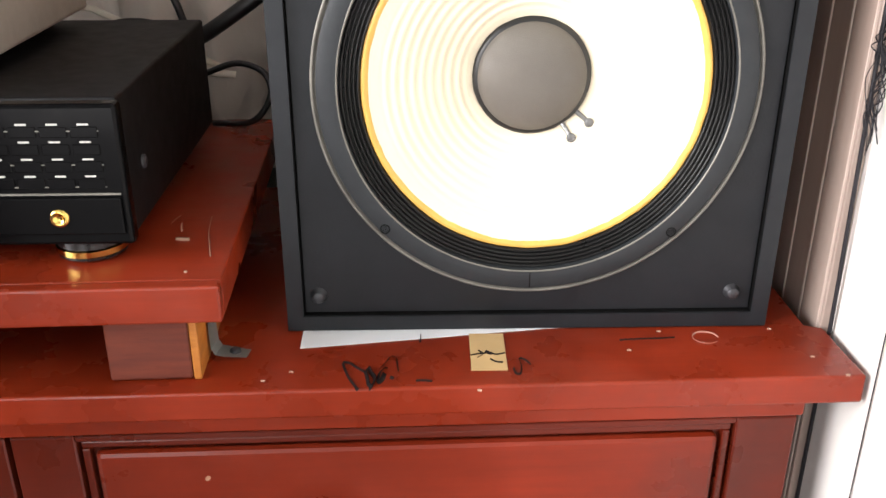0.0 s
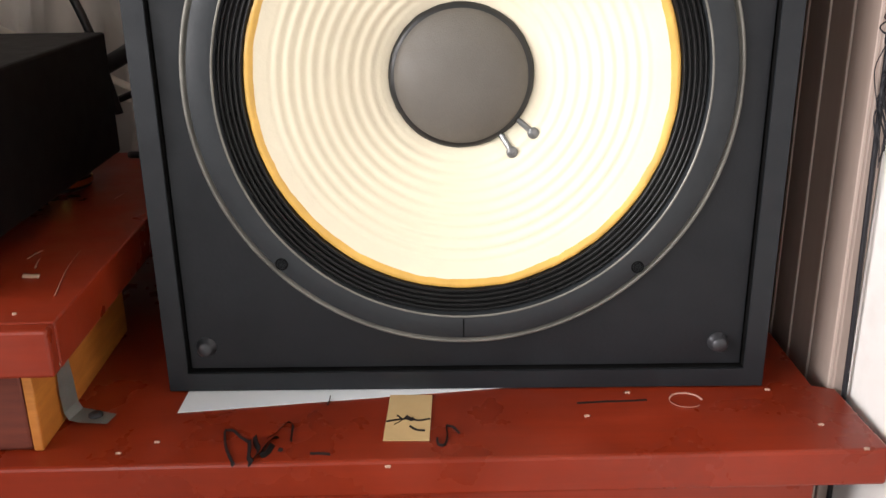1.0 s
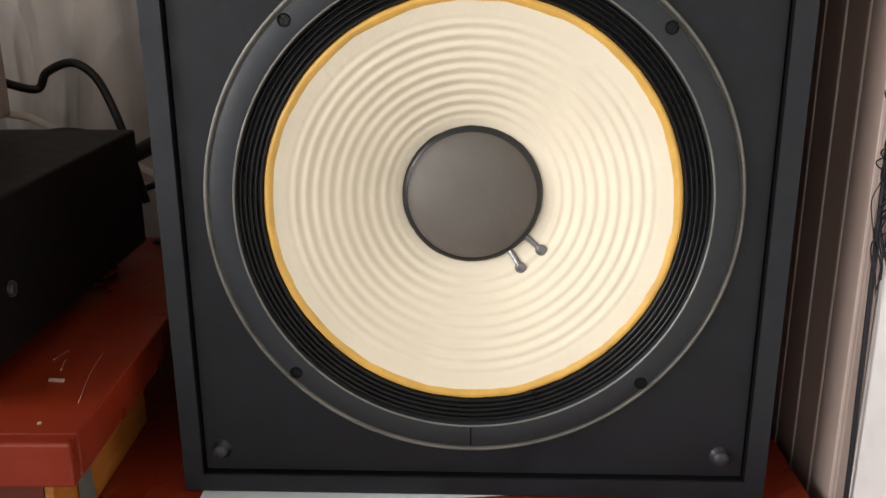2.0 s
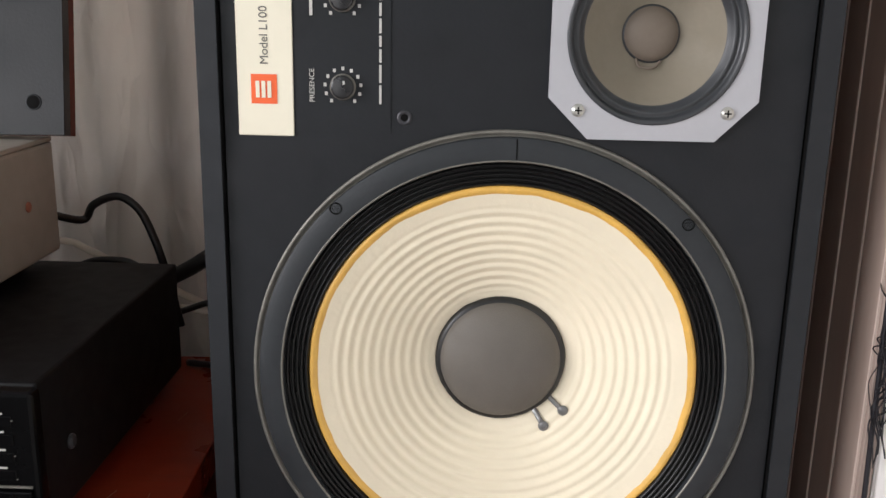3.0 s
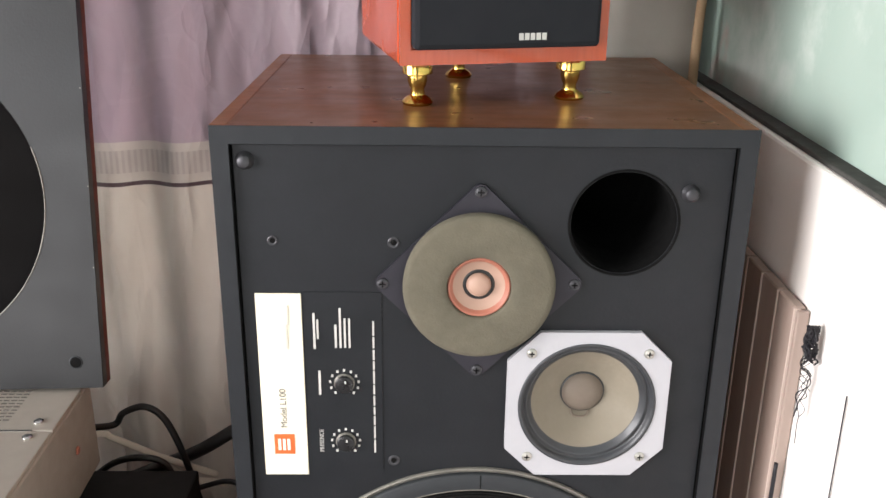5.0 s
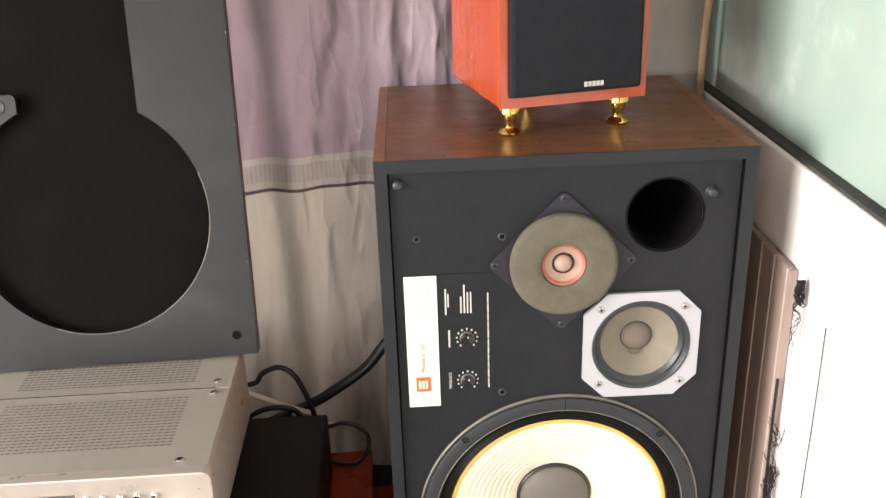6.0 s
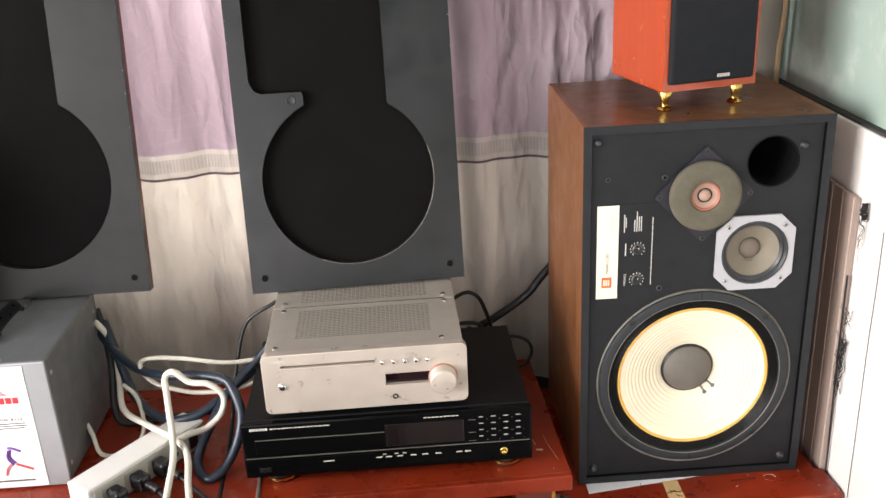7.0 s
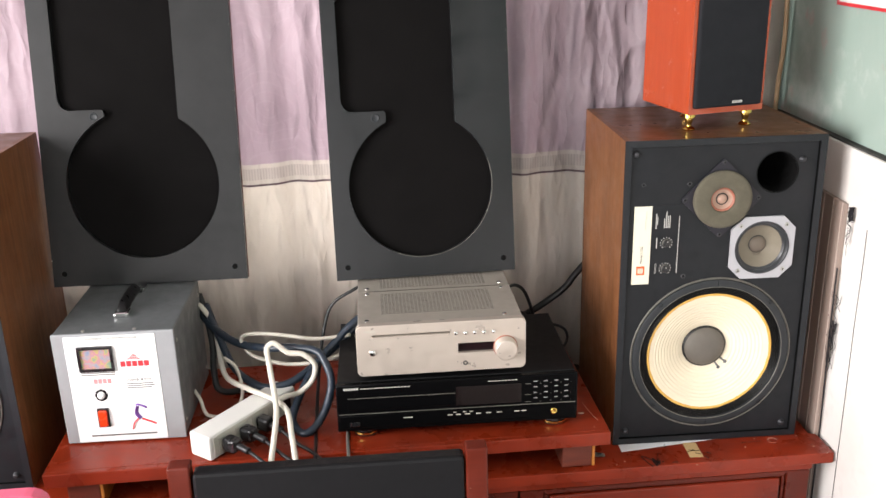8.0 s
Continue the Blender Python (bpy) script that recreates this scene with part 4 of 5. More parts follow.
# ---- grille boards leaning against the curtain ----
def grille(m, w, h, cx, cz, R, xl, xr, zn, tip, label, paint, worn=False, group="grille boards"):
    g = thing("grille_board", label, "speaker grille", m, group)
    top = h - 0.03
    aj = math.acos((cx - tip) / R)
    pts = []
    # round opening from the neck's right side down and round to its left
    a_r = math.acos(min(0.999, (xr - cx) / R))
    n = 70
    for k in range(n + 1):
        a = a_r - (2 * math.pi - (math.pi - aj) + a_r) * k / n
        pts.append((cx + R * math.cos(a), cz + R * math.sin(a)))
    pts += [(tip, zn - 0.005), (tip - 0.0015, zn - 0.0015), (tip - 0.005, zn)]
    pts += [(xl + 0.020, zn)] + [(xl + 0.020 - 0.020 * math.sin(t), zn + 0.026 - 0.026 * math.cos(t)) for t in (0.4, 0.8, 1.2, 1.57)]
    pts += [(xl, top - 0.02), (xl + 0.02, top), (xr - 0.02, top), (xr, top - 0.02)]
    o = w / 2
    board = plate([[(-o, 0), (o, 0), (o, h), (-o, h)], pts], 0, 0.013)
    part("board", board, paint, g, "scuffed black painted board")
    part("cloth", box(-o + 0.003, o - 0.003, 0.0132, 0.0165, 0.003, h - 0.003), CLOTH_BLACK, g, "black cloth seen through the cut-out")
    b = bmesh.new()
    add_box(b, -o, -o + 0.004, 0.0132, 0.024, 0, h, r=0.0006, seg=1)
    add_box(b, o - 0.004, o, 0.0132, 0.024, 0, h, r=0.0006, seg=1)
    add_box(b, -o + 0.0042, o - 0.0042, 0.0168, 0.024, 0, 0.004)
    add_box(b, -o + 0.0042, o - 0.0042, 0.0168, 0.024, h - 0.004, h)
    part("edge_strip", b, BLOCK, g, "dark brown edge strip")
    for x in (-o + 0.0225, o - 0.0235):
        # dark disc on the board stands for the shaded peg hole
        peg = part("peg_hole", lathe([(0.0054, -0.0002), (0.0053, -0.0005), (0.0048, -0.0006), (0, -0.0006)], x, 0.0255, seg=20), GAP, g)
        part("hole_ring", lathe([(0.0064, -0.0002), (0.0060, -0.0009), (0.0053, -0.0009)], x, 0.0255, seg=20), FLANGE, g)
    if worn:
        arc = [(cx + (R + 0.0004) * math.cos(radians(a)), -0.0001, cz + (R + 0.0004) * math.sin(radians(a))) for a in range(-112, 22, 6)]
        part("worn_edge", tube(arc, 0.0007, 6, 3), RIM, g, "pale worn rim of the cut-out")
    part("peg_mark", lathe([(0.0085, -0.0002), (0.0080, -0.0008), (0.0066, -0.0008), (0.0060, -0.0002), (0, -0.0003)], tip - 0.020, zn - 0.013, seg=24), FLANGE, g)
    b = bmesh.new()
    for k in range(16):
        z = random.uniform(0.02, h - 0.05)
        x = random.choice((-o + 0.001, o - 0.001)) + random.uniform(-0.0006, 0.0006)
        s = random.uniform(0.0004, 0.0009)
        add_box(b, x - s * 0.7, x + s * 0.7, -0.0003, 0.0006, z - s, z + s)
    tagged(part("edge_wear", b, PRINT_FAINT, g, "pale chips along the edges"), kind="stuff")
    return g


AMP_TOP, STAB_TOP = 1.020, 1.019
grille(pose(-0.5225, 0.178, AMP_TOP + 0.004, -10, -0.2, 2.5), 0.356, 0.585, -0.003, 0.1795, 0.1405, -0.1495, 0.069, 0.327, -0.065, "black grille board with keyhole cut-out leaning on the silver receiver", GRILLE_BLACK, True)
grille(pose(-1.0695, 0.212, STAB_TOP + 0.004, -10, 0.0, 0), 0.378, 0.60, 0.0005, 0.197, 0.1465, -0.148, 0.0775, 0.343, -0.0625, "black grille board with keyhole cut-out leaning behind the stabiliser", GRILLE_PAINT)

# ---- black disc player ----
cd = thing("disc_player", "black full-width disc player under the silver receiver", "disc player", pose(-0.4845, -0.059, SH + 0.012, 0, 0, 0.3))
CW, CH, CD0, F = 0.437, 0.0995, 0.273, 0.006
h = CW / 2
part("case", box(-h + 0.003, h - 0.003, 0.012, CD0, F, CH, r=0.002), CD_STEEL, cd, "black steel case")
part("front_panel", box(-h, h, 0.0, 0.012, F - 0.001, CH - 0.001, r=0.0025), CD_FACE, cd, "glossy black front")
part("disc_tray", box(-h + 0.02, -0.005, -0.0015, 0.001, 0.048, 0.072, r=0.001), CD_FACE, cd, "closed disc tray")
part("display_window", box(-0.005 + 0.001, 0.115, -0.0012, 0.001, 0.046, 0.084, r=0.0008), CD_WINDOW, cd, "smoked display window")
part("lower_lip", box(-h + 0.004, h - 0.004, -0.003, 0.001, 0.0135, 0.0385, r=0.001), CD_FACE, cd)
part("groove_line", box(-h + 0.004, h - 0.004, -0.0012, 0.0002, 0.0400, 0.0412), RIM, cd)
part("maker_mark", bars([(-h + 0.014 + k * 0.0045, -h + 0.0175 + k * 0.0045, 0.0885, 0.0925) for k in range(6)], 0.0), PRINT_WHITE, cd, "pale maker's mark")
tagged(part("small_print", bars([(-h + 0.044 + k * 0.006, -h + 0.0485 + k * 0.006, 0.0895, 0.0912) for k in range(15)] + [(0.055 + k * 0.006, 0.0595 + k * 0.006, 0.0905, 0.092) for k in range(9)], 0.0), PRINT_FAINT, cd, "illegible print"), kind="stuff")
b0 = None
for r in range(4):
    for c in range(4):
        m = Matrix.Translation((0.141 + c * 0.0188, 0, 0.0475 + r * 0.0112))
        if b0 is None:
            b0 = part("button", box(-0.0085, 0.0085, -0.0009, 0.001, -0.0034, 0.0034, r=0.0004, seg=1), CD_FACE, cd)
            b0.matrix_local = m
            l0 = part("button_mark", bars([(-0.0034, 0.0034, 0.0044, 0.0055)], -0.0003), PRINT_WHITE, cd, "pale mark")
            l0.matrix_local = m
        else:
            piece("button", b0, m, cd)
            piece("button_mark", l0, m, cd)
tagged(part("small_print", bars([(x, x + 0.009, 0.0285, 0.0305) for x in (-0.10, -0.092, -0.02, -0.005, 0.012, 0.032, 0.05, 0.07, 0.102, 0.115)] + [(x, x + 0.006, 0.0335, 0.035) for x in (-0.01, 0.008, 0.02)], -0.003), PRINT_FAINT, cd), kind="stuff")
for z in (0.0450, 0.0597, 0.0815):
    part("groove_line", box(0.122, h - 0.012, -0.0008, 0.0003, z, z + 0.0007), RIM, cd)
part("headphone_socket", lathe([(0, -0.0036), (0.0026, -0.0032), (0.0030, -0.0048), (0.0056, -0.0046), (0.0062, -0.003)], 0.1745, 0.0252, seg=28), GOLD, cd, "brass headphone socket")
part("power_button", box(-h + 0.022, -h + 0.040, -0.005, 0.0, 0.0175, 0.0255, r=0.001), KNOB_BLACK, cd)
part("groove_line", box(-h + 0.02, -0.005, -0.0018, 0.0, 0.0715, 0.0722), RIM, cd)
for x in (-h + 0.05, h - 0.038):
    for y in (0.03, CD0 - 0.04):
        b = lathe([(0, 0.012), (0.019, 0.012), (0.0228, 0.010), (0.0228, 0.002), (0.0225, 0.0), (0.0225, -0.002), (0.0225, -0.006), (0.0215, -0.0065), (0, -0.0065)], seg=32)
        bmesh.ops.transform(b, matrix=Matrix.Translation((x, y, 0)) @ Matrix.Rotation(radians(-90), 4, "X"), verts=b.verts[:])
        ft = part("foot", b, KNOB_BLACK, cd)
        b = lathe([(0.0228, 0.0085), (0.0240, 0.0075), (0.0240, 0.0035), (0.0228, 0.0025)], seg=32)
        bmesh.ops.transform(b, matrix=Matrix.Translation((x, y, 0)) @ Matrix.Rotation(radians(-90), 4, "X"), verts=b.verts[:])
        part("foot_ring", b, GOLD, ft, "brass ring")
b = screw_head(0.005, 0.0025)
bmesh.ops.transform(b, matrix=Matrix.Translation((h - 0.003, 0.05, 0.045)) @ Matrix.Rotation(radians(90), 4, "Z"), verts=b.verts[:])
part("case_screw", b, SCREW, cd)

# ---- silver receiver ----
AZ = SH + 0.104
amp = thing("receiver", "compact champagne-silver receiver standing on the black disc player", "receiver", pose(-0.511, -0.046, AZ, 0, 0, 0.8))
AW, AH, AD = 0.302, AMP_TOP - AZ, 0.258
h = AW / 2
part("case", box(-h + 0.004, h - 0.004, 0.010, AD, 0.018, AH - 0.004, r=0.003), SILVER_TOP, amp, "silver metal case")
part("lid", box(-h + 0.0045, h - 0.0045, 0.011, 0.160, AH - 0.0042, AH, r=0.0012), SILVER_TOP, amp, "slotted silver lid")
part("lid", box(-h + 0.0045, h - 0.0045, 0.1615, AD, AH - 0.0042, AH - 0.0002, r=0.0012), SILVER_TOP, amp, "slotted rear lid")
part("lid_seam", box(-h + 0.022, h - 0.022, 0.1596, 0.1615, AH - 0.002, AH + 0.0006), CHROME, amp, "bright seam")
outline = []
rc = 0.010
for cx, cz, a0 in ((h - rc, AH + 0.001 - rc, 0), (-h + rc, AH + 0.001 - rc, 90), (-h + rc, 0.0175 + rc, 180), (h - rc, 0.0175 + rc, 270)):
    outline += [(cx + rc * math.cos(radians(a0 + 15 * s)), cz + rc * math.sin(radians(a0 + 15 * s))) for s in range(7)]
DX0, DX1, DZ0, DZ1 = 0.029, 0.097, 0.054, 0.073
b = plate([outline, [(-0.123, 0.0935), (0.015, 0.0935), (0.015, 0.0965), (-0.123, 0.0965)], [(DX0, DZ0), (DX1, DZ0), (DX1, DZ1), (DX0, DZ1)]], -0.003, 0.010)
bmesh.ops.bevel(b, geom=[e for e in b.edges if e.calc_face_angle(0) > 1.0 and all(v.co.y < 0 for v in e.verts)], offset=0.0012, segments=2, profile=0.5, affect="EDGES")
fp = part("front_panel", b, SILVER, amp, "brushed champagne front")
part("slot_back", box(-0.124, 0.016, 0.004, 0.006, 0.091, 0.099), SLOT_DARK, fp)
part("slot_lip", box(-0.123, 0.015, -0.0045, 0.001, 0.0908, 0.0932, r=0.0008), SILVER, fp)
part("display", box(DX0 - 0.001, DX1 + 0.001, 0.003, 0.005, DZ0 - 0.001, DZ1 + 0.001), DISPLAY, fp, "dark red display")
part("display_frame", plate([[(DX0 - 0.005, DZ0 - 0.010), (DX1 + 0.004, DZ0 - 0.010), (DX1 + 0.004, DZ1 + 0.002), (DX0 - 0.005, DZ1 + 0.002)], [(DX0, DZ0), (DX1, DZ0), (DX1, DZ1), (DX0, DZ1)]], -0.0042, -0.002), SILVER, fp, "bright display frame")
KC = (0.1140, 0.0615)
kn = part("volume_knob", lathe([(0.0205, -0.003), (0.0205, -0.006), (0.0198, -0.0065), (0.0198, -0.020), (0.0186, -0.0222), (0.0168, -0.0228), (0, -0.0222)], *KC, seg=64), SILVER, amp, "turned silver volume knob")
part("knob_ring", lathe([(0.0218, -0.003), (0.0218, -0.0048), (0.0206, -0.0055)], *KC, seg=64), TW_RING, kn, "coppery ring")
for k in range(5):
    part("button", lathe([(0, -0.0062), (0.0028, -0.006), (0.0034, -0.005), (0.0036, -0.003)], 0.026 + 0.0168 * k, 0.0925, seg=20), CHROME, amp, "small round button")
part("power_button", lathe([(0, -0.006), (0.0048, -0.0058), (0.0058, -0.0048), (0.0062, -0.003)], -0.1230, 0.0630, seg=28), CHROME, amp, "round power button")
part("headphone_socket", lathe([(0, -0.0026), (0.0022, -0.003), (0.0026, -0.0042), (0.0042, -0.004), (0.0046, -0.003)], 0.042, 0.0335, seg=24), SLOT_DARK, amp)
part("maker_mark", bars([(-0.137 + k * 0.0036, -0.1342 + k * 0.0036, 0.1030, 0.1058) for k in range(6)], -0.003), PRINT_FAINT, amp, "faint maker's mark")
# dark bars on the closed lid paint the shade inside the vent slots
vent = bmesh.new()
for r in range(17):
    y = 0.050 + r * 0.0058
    for c in range(30):
        x = -0.104 + c * 0.0069
        add_box(vent, x, x + 0.0054, y, y + 0.0014, AH - 0.0002, AH + 0.0003)
for r in range(11):
    y = 0.178 + r * 0.0058
    for c in range(30):
        x = -0.104 + c * 0.0069
        add_box(vent, x, x + 0.0054, y, y + 0.0014, AH - 0.0004, AH + 0.0002)
tagged(part("vent_grid", vent, VENT, amp, "rows of dark bars standing for shaded vent slots"), kind="stuff")
a0 = None
for x, y in ((-h + 0.02, 0.022), (h - 0.035, 0.022), (-h + 0.022, 0.148), (h - 0.022, 0.150), (-h + 0.022, 0.175), (h - 0.022, 0.176)):
    m = Matrix.Translation((x, y, AH - 0.0002)) @ Matrix.Rotation(radians(-90), 4, "X")
    if a0 is None:
        a0 = part("lid_screw", screw_head(0.0046, 0.0022), CHROME, amp, "bright lid screw")
        a0.matrix_local = m
    else:
        piece("lid_screw", a0, m, amp)
b = screw_head(0.0042, 0.0018)
bmesh.ops.transform(b, matrix=Matrix.Translation((h - 0.004, 0.205, 0.065)) @ Matrix.Rotation(radians(90), 4, "Z"), verts=b.verts[:])
part("case_screw", b, TW_RING, amp)
for x in (-h + 0.04, h - 0.04):
    for y in (0.045, AD - 0.04):
        part("foot", add_box(bmesh.new(), x - 0.016, x + 0.016, y - 0.016, y + 0.016, 0.0076, 0.0185, r=0.003), KNOB_BLACK, amp)

# ---- voltage stabiliser ----
def meter_print():
    """A dial printed in soft patches of grey-blue, pink, yellow and green behind a clear window."""
    m = Nodes("meter_dial_print")
    m.colour(m.ramp(m.noise(55, 2), [(0.34, (0.20, 0.24, 0.34)), (0.44, (0.30, 0.27, 0.28)), (0.51, (0.42, 0.20, 0.24)), (0.57, (0.40, 0.33, 0.14)), (0.66, (0.18, 0.28, 0.22))]))
    m.rough(0.2)
    return m.mat


st = thing("voltage_stabiliser", "grey metal voltage stabiliser with white front label and carrying strap", "stabiliser", pose(-1.1935, -0.019, SH, 0, 0, 0) @ Matrix.Diagonal((0.94, 0.96, 1, 1)))
XW, XH, XD = 0.224, STAB_TOP - SH, 0.262
part("case", box(0, XW, 0.006, XD, 0.004, XH, r=0.003), GREY_CASE, st, "grey painted steel case")
part("front_frame", box(-0.001, XW + 0.001, 0.0, 0.0065, 0.002, XH + 0.001, r=0.0018), GREY_FRAME, st, "pale grey front frame")
LX0, LX1, LZ0, LZ1 = 0.0215, 0.190, 0.004, XH - 0.004
lab = part("front_label", box(LX0, LX1, -0.0012, 0.001, LZ0, LZ1, r=0.0006, seg=1), LABEL_WHITE, st, "white printed label")
mt = part("meter", plate([[(0.044, 0.146), (0.109, 0.146), (0.109, 0.194), (0.044, 0.194)], [(0.049, 0.151), (0.104, 0.151), (0.104, 0.189), (0.049, 0.189)]], -0.006, -0.001), KNOB_BLACK, st, "black meter frame")
part("meter_dial", box(0.049, 0.104, -0.0028, -0.0012, 0.151, 0.189), meter_print(), mt, "multicoloured meter dial")
tagged(part("print", bars([(0.045, 0.108, 0.1415, 0.1432), (0.045, 0.108, 0.1375, 0.1392), (0.046, 0.170, 0.0150, 0.0178)], -0.0013), PRINT_DARK, lab), kind="stuff")
tagged(part("print", bars([(0.1545, 0.1575, 0.123, 0.1272)] + [(0.126, 0.126 + w, 0.117 - k * 0.004, 0.1187 - k * 0.004) for k, w in enumerate((0.050, 0.052, 0.047))], -0.0013), PRINT_DARK, lab), kind="stuff")
b = bars([(0.120 + k * 0.011, 0.129 + k * 0.011, 0.152, 0.1625) for k in range(5)], -0.0013)
for k in range(4):
    add_box(b, 0.134 + k * 0.003, 0.158 - k * 0.003, -0.0017, -0.0011, 0.166 + k * 0.0026, 0.1675 + k * 0.0026)
part("emblem", b, PRINT_RED, lab, "red maker's emblem")
tagged(part("print", bars([(0.066 + k * 0.0085, 0.0728 + k * 0.0085, 0.121, 0.130) for k in range(4)], -0.0013), plain("pale_red_print", (0.62, 0.25, 0.26), 0.5), lab), kind="stuff")
upright = Matrix.Rotation(radians(90), 4, "X")
lettering("A.C AUTOMATIC VOLTAGE REGULATOR", 0.0058, PRINT_DARK, lab, Matrix.Translation((0.104, -0.0016, 0.2082)) @ upright)
lettering("POWER", 0.0068, PRINT_DARK, lab, Matrix.Translation((0.1385, -0.0016, 0.1250)) @ upright)
lettering("KVA", 0.0068, PRINT_DARK, lab, Matrix.Translation((0.1665, -0.0016, 0.1250)) @ upright)
for a in range(0, 360, 45):
    d_ = box(-0.0035, 0.0035, -0.0022, -0.0010, 0.0072, 0.0118, r=0.0004, seg=1)
    bmesh.ops.transform(d_, matrix=Matrix.Translation((0.076, 0, 0.098)) @ Matrix.Rotation(radians(a), 4, "Y"), verts=d_.verts[:])
    part("dial_block", d_, KNOB_BLACK, lab)
part("selector", lathe([(0, -0.008), (0.005, -0.0078), (0.0062, -0.006), (0.0066, -0.001)], 0.076, 0.098, seg=28), LABEL_WHITE, st, "white selector knob")
sw = part("rocker_switch", box(0.063, 0.085, -0.004, 0.0, 0.034, 0.072, r=0.001), KNOB_BLACK, st, "black switch frame")
part("rocker", box(0.066, 0.082, -0.0085, -0.003, 0.037, 0.069, r=0.002), LENS_RED, sw, "red rocker")
for mat_, pts, r in ((PRINT_PURPLE, [(0.142, 0.072), (0.139, 0.060), (0.146, 0.049)], 0.0065), (PRINT_PURPLE, [(0.137, 0.077), (0.146, 0.076), (0.158, 0.070)], 0.0034), (PRINT_RED, [(0.146, 0.048), (0.158, 0.043), (0.172, 0.037)], 0.0030), (PRINT_RED, [(0.138, 0.048), (0.129, 0.039), (0.125, 0.027)], 0.0030)):
    part("printed_flourish", tube([(x, -0.0012, z) for x, z in pts], r, 10, 6, flat=0.12), mat_, lab, "abstract coloured flourish")
b = tube([(0.112, 0.085, XH + 0.001), (0.112, 0.088, XH + 0.009), (0.112, 0.105, XH + 0.014), (0.112, 0.145, XH + 0.016), (0.112, 0.185, XH + 0.014), (0.112, 0.203, XH + 0.009), (0.112, 0.206, XH + 0.001)], 0.0115, 12, 8, flat=0.35)
hd = part("strap_handle", b, STRAP, st, "black carrying strap")
for y in (0.070, 0.202):
    part("handle_end", add_box(bmesh.new(), 0.098, 0.126, y, y + 0.028, XH - 0.001, XH + 0.009, r=0.003), CHROME, hd, "chrome handle end")
a0 = None
for x, y, z, rz in ((XW, 0.02, 0.03, 90), (XW, 0.02, 0.19, 90), (XW, 0.24, 0.03, 90), (XW, 0.24, 0.19, 90)):
    m = Matrix.Translation((x, y, z)) @ Matrix.Rotation(radians(rz), 4, "Z")
    if a0 is None:
        a0 = part("case_screw", screw_head(0.0038, 0.002), SCREW_BRIGHT, st)
        a0.matrix_local = m
    else:
        piece("case_screw", a0, m, st)
for x in (0.055, 0.15):
    m = Matrix.Translation((x, 0.015, XH)) @ Matrix.Rotation(radians(-90), 4, "X")
    piece("case_screw", a0, m, st)
for x in (0.02, XW - 0.02):
    for y in (0.03, XD - 0.03):
        part("foot", box(x - 0.01, x + 0.01, y - 0.01, y + 0.01, 0.0, 0.0045), KNOB_BLACK, st)

# ---- power strip and plugs ----
ps = thing("power_strip", "white multi-socket power strip with black plugs pushed in", "power strip", pose(-0.944, -0.092, SH, 0, 0, 53))
# lies on its narrow edge, the sockets turned towards the room
part("case", box(0, 0.225, -0.025, 0.025, 0.0005, 0.047, r=0.004), WHITE_PLASTIC, ps, "white plastic case")
part("socket_face", box(0.010, 0.218, -0.0265, -0.0245, 0.004, 0.043, r=0.0008), plain("ivory_plastic", (0.55, 0.53, 0.47), 0.4), ps, "ivory socket face")
for k, x in enumerate((0.036, 0.078, 0.120, 0.162)):
    sk = part("socket", box(x - 0.016, x + 0.016, -0.0275, -0.026, 0.008, 0.039, r=0.0006, seg=1), plain("socket_plate", (0.5, 0.48, 0.43), 0.4), ps)
    for dz in (-0.006, 0.006):
        # dark bars on the face paint the shade of the pin holes
        part("pin_hole", box(x - 0.002, x + 0.002, -0.0279, -0.0272, 0.0235 + dz - 0.0035, 0.0235 + dz + 0.0035), SLOT_DARK, sk)
part("rocker", box(0.188, 0.205, -0.0295, -0.026, 0.011, 0.036, r=0.001), KNOB_BLACK, ps, "black switch")
PS = ps.matrix_world.copy()


def at_strip(x, y, z):
    return tuple(PS @ Vector((x, y, z)))


def plug(x, cable):
    p = thing("power_plug", "black moulded power plug in the white strip", "plug", group="plugs in the strip")
    b = bmesh.new()
    add_box(b, x - 0.011, x + 0.011, -0.057, -0.0285, 0.011, 0.037, r=0.005)
    bmesh.ops.transform(b, matrix=PS, verts=b.verts[:])
    part("body", b, KNOB_BLACK, p)
    part("grip", tube([at_strip(x, -0.057, 0.024), at_strip(x, -0.071, 0.023), at_strip(x, -0.083, 0.021)], 0.0062, 10, 4), BLACK_CABLE, p)
    part("cable", tube([at_strip(x, -0.081, 0.021)] + cable, 0.0034, 8, 8), BLACK_CABLE, p)


plug(0.036, [(-0.795, -0.161, 0.806), (-0.728, -0.166, 0.80), (-0.680, -0.149, 0.69), (-0.670, -0.149, 0.45)])
plug(0.078, [(-0.785, -0.122, 0.806), (-0.742, -0.150, 0.80), (-0.709, -0.163, 0.70), (-0.690, -0.164, 0.45)])
plug(0.120, [(-0.776, -0.068, 0.806), (-0.742, -0.105, 0.803), (-0.719, -0.147, 0.79), (-0.704, -0.168, 0.66), (-0.700, -0.168, 0.45)])


# ---- cables ----
def cable(label, points, radius, material, flat=1.0, name="cable"):
    return single(name, tube(points, radius, 10, 10, flat=flat), material, label, "cable", group="tangled cables")


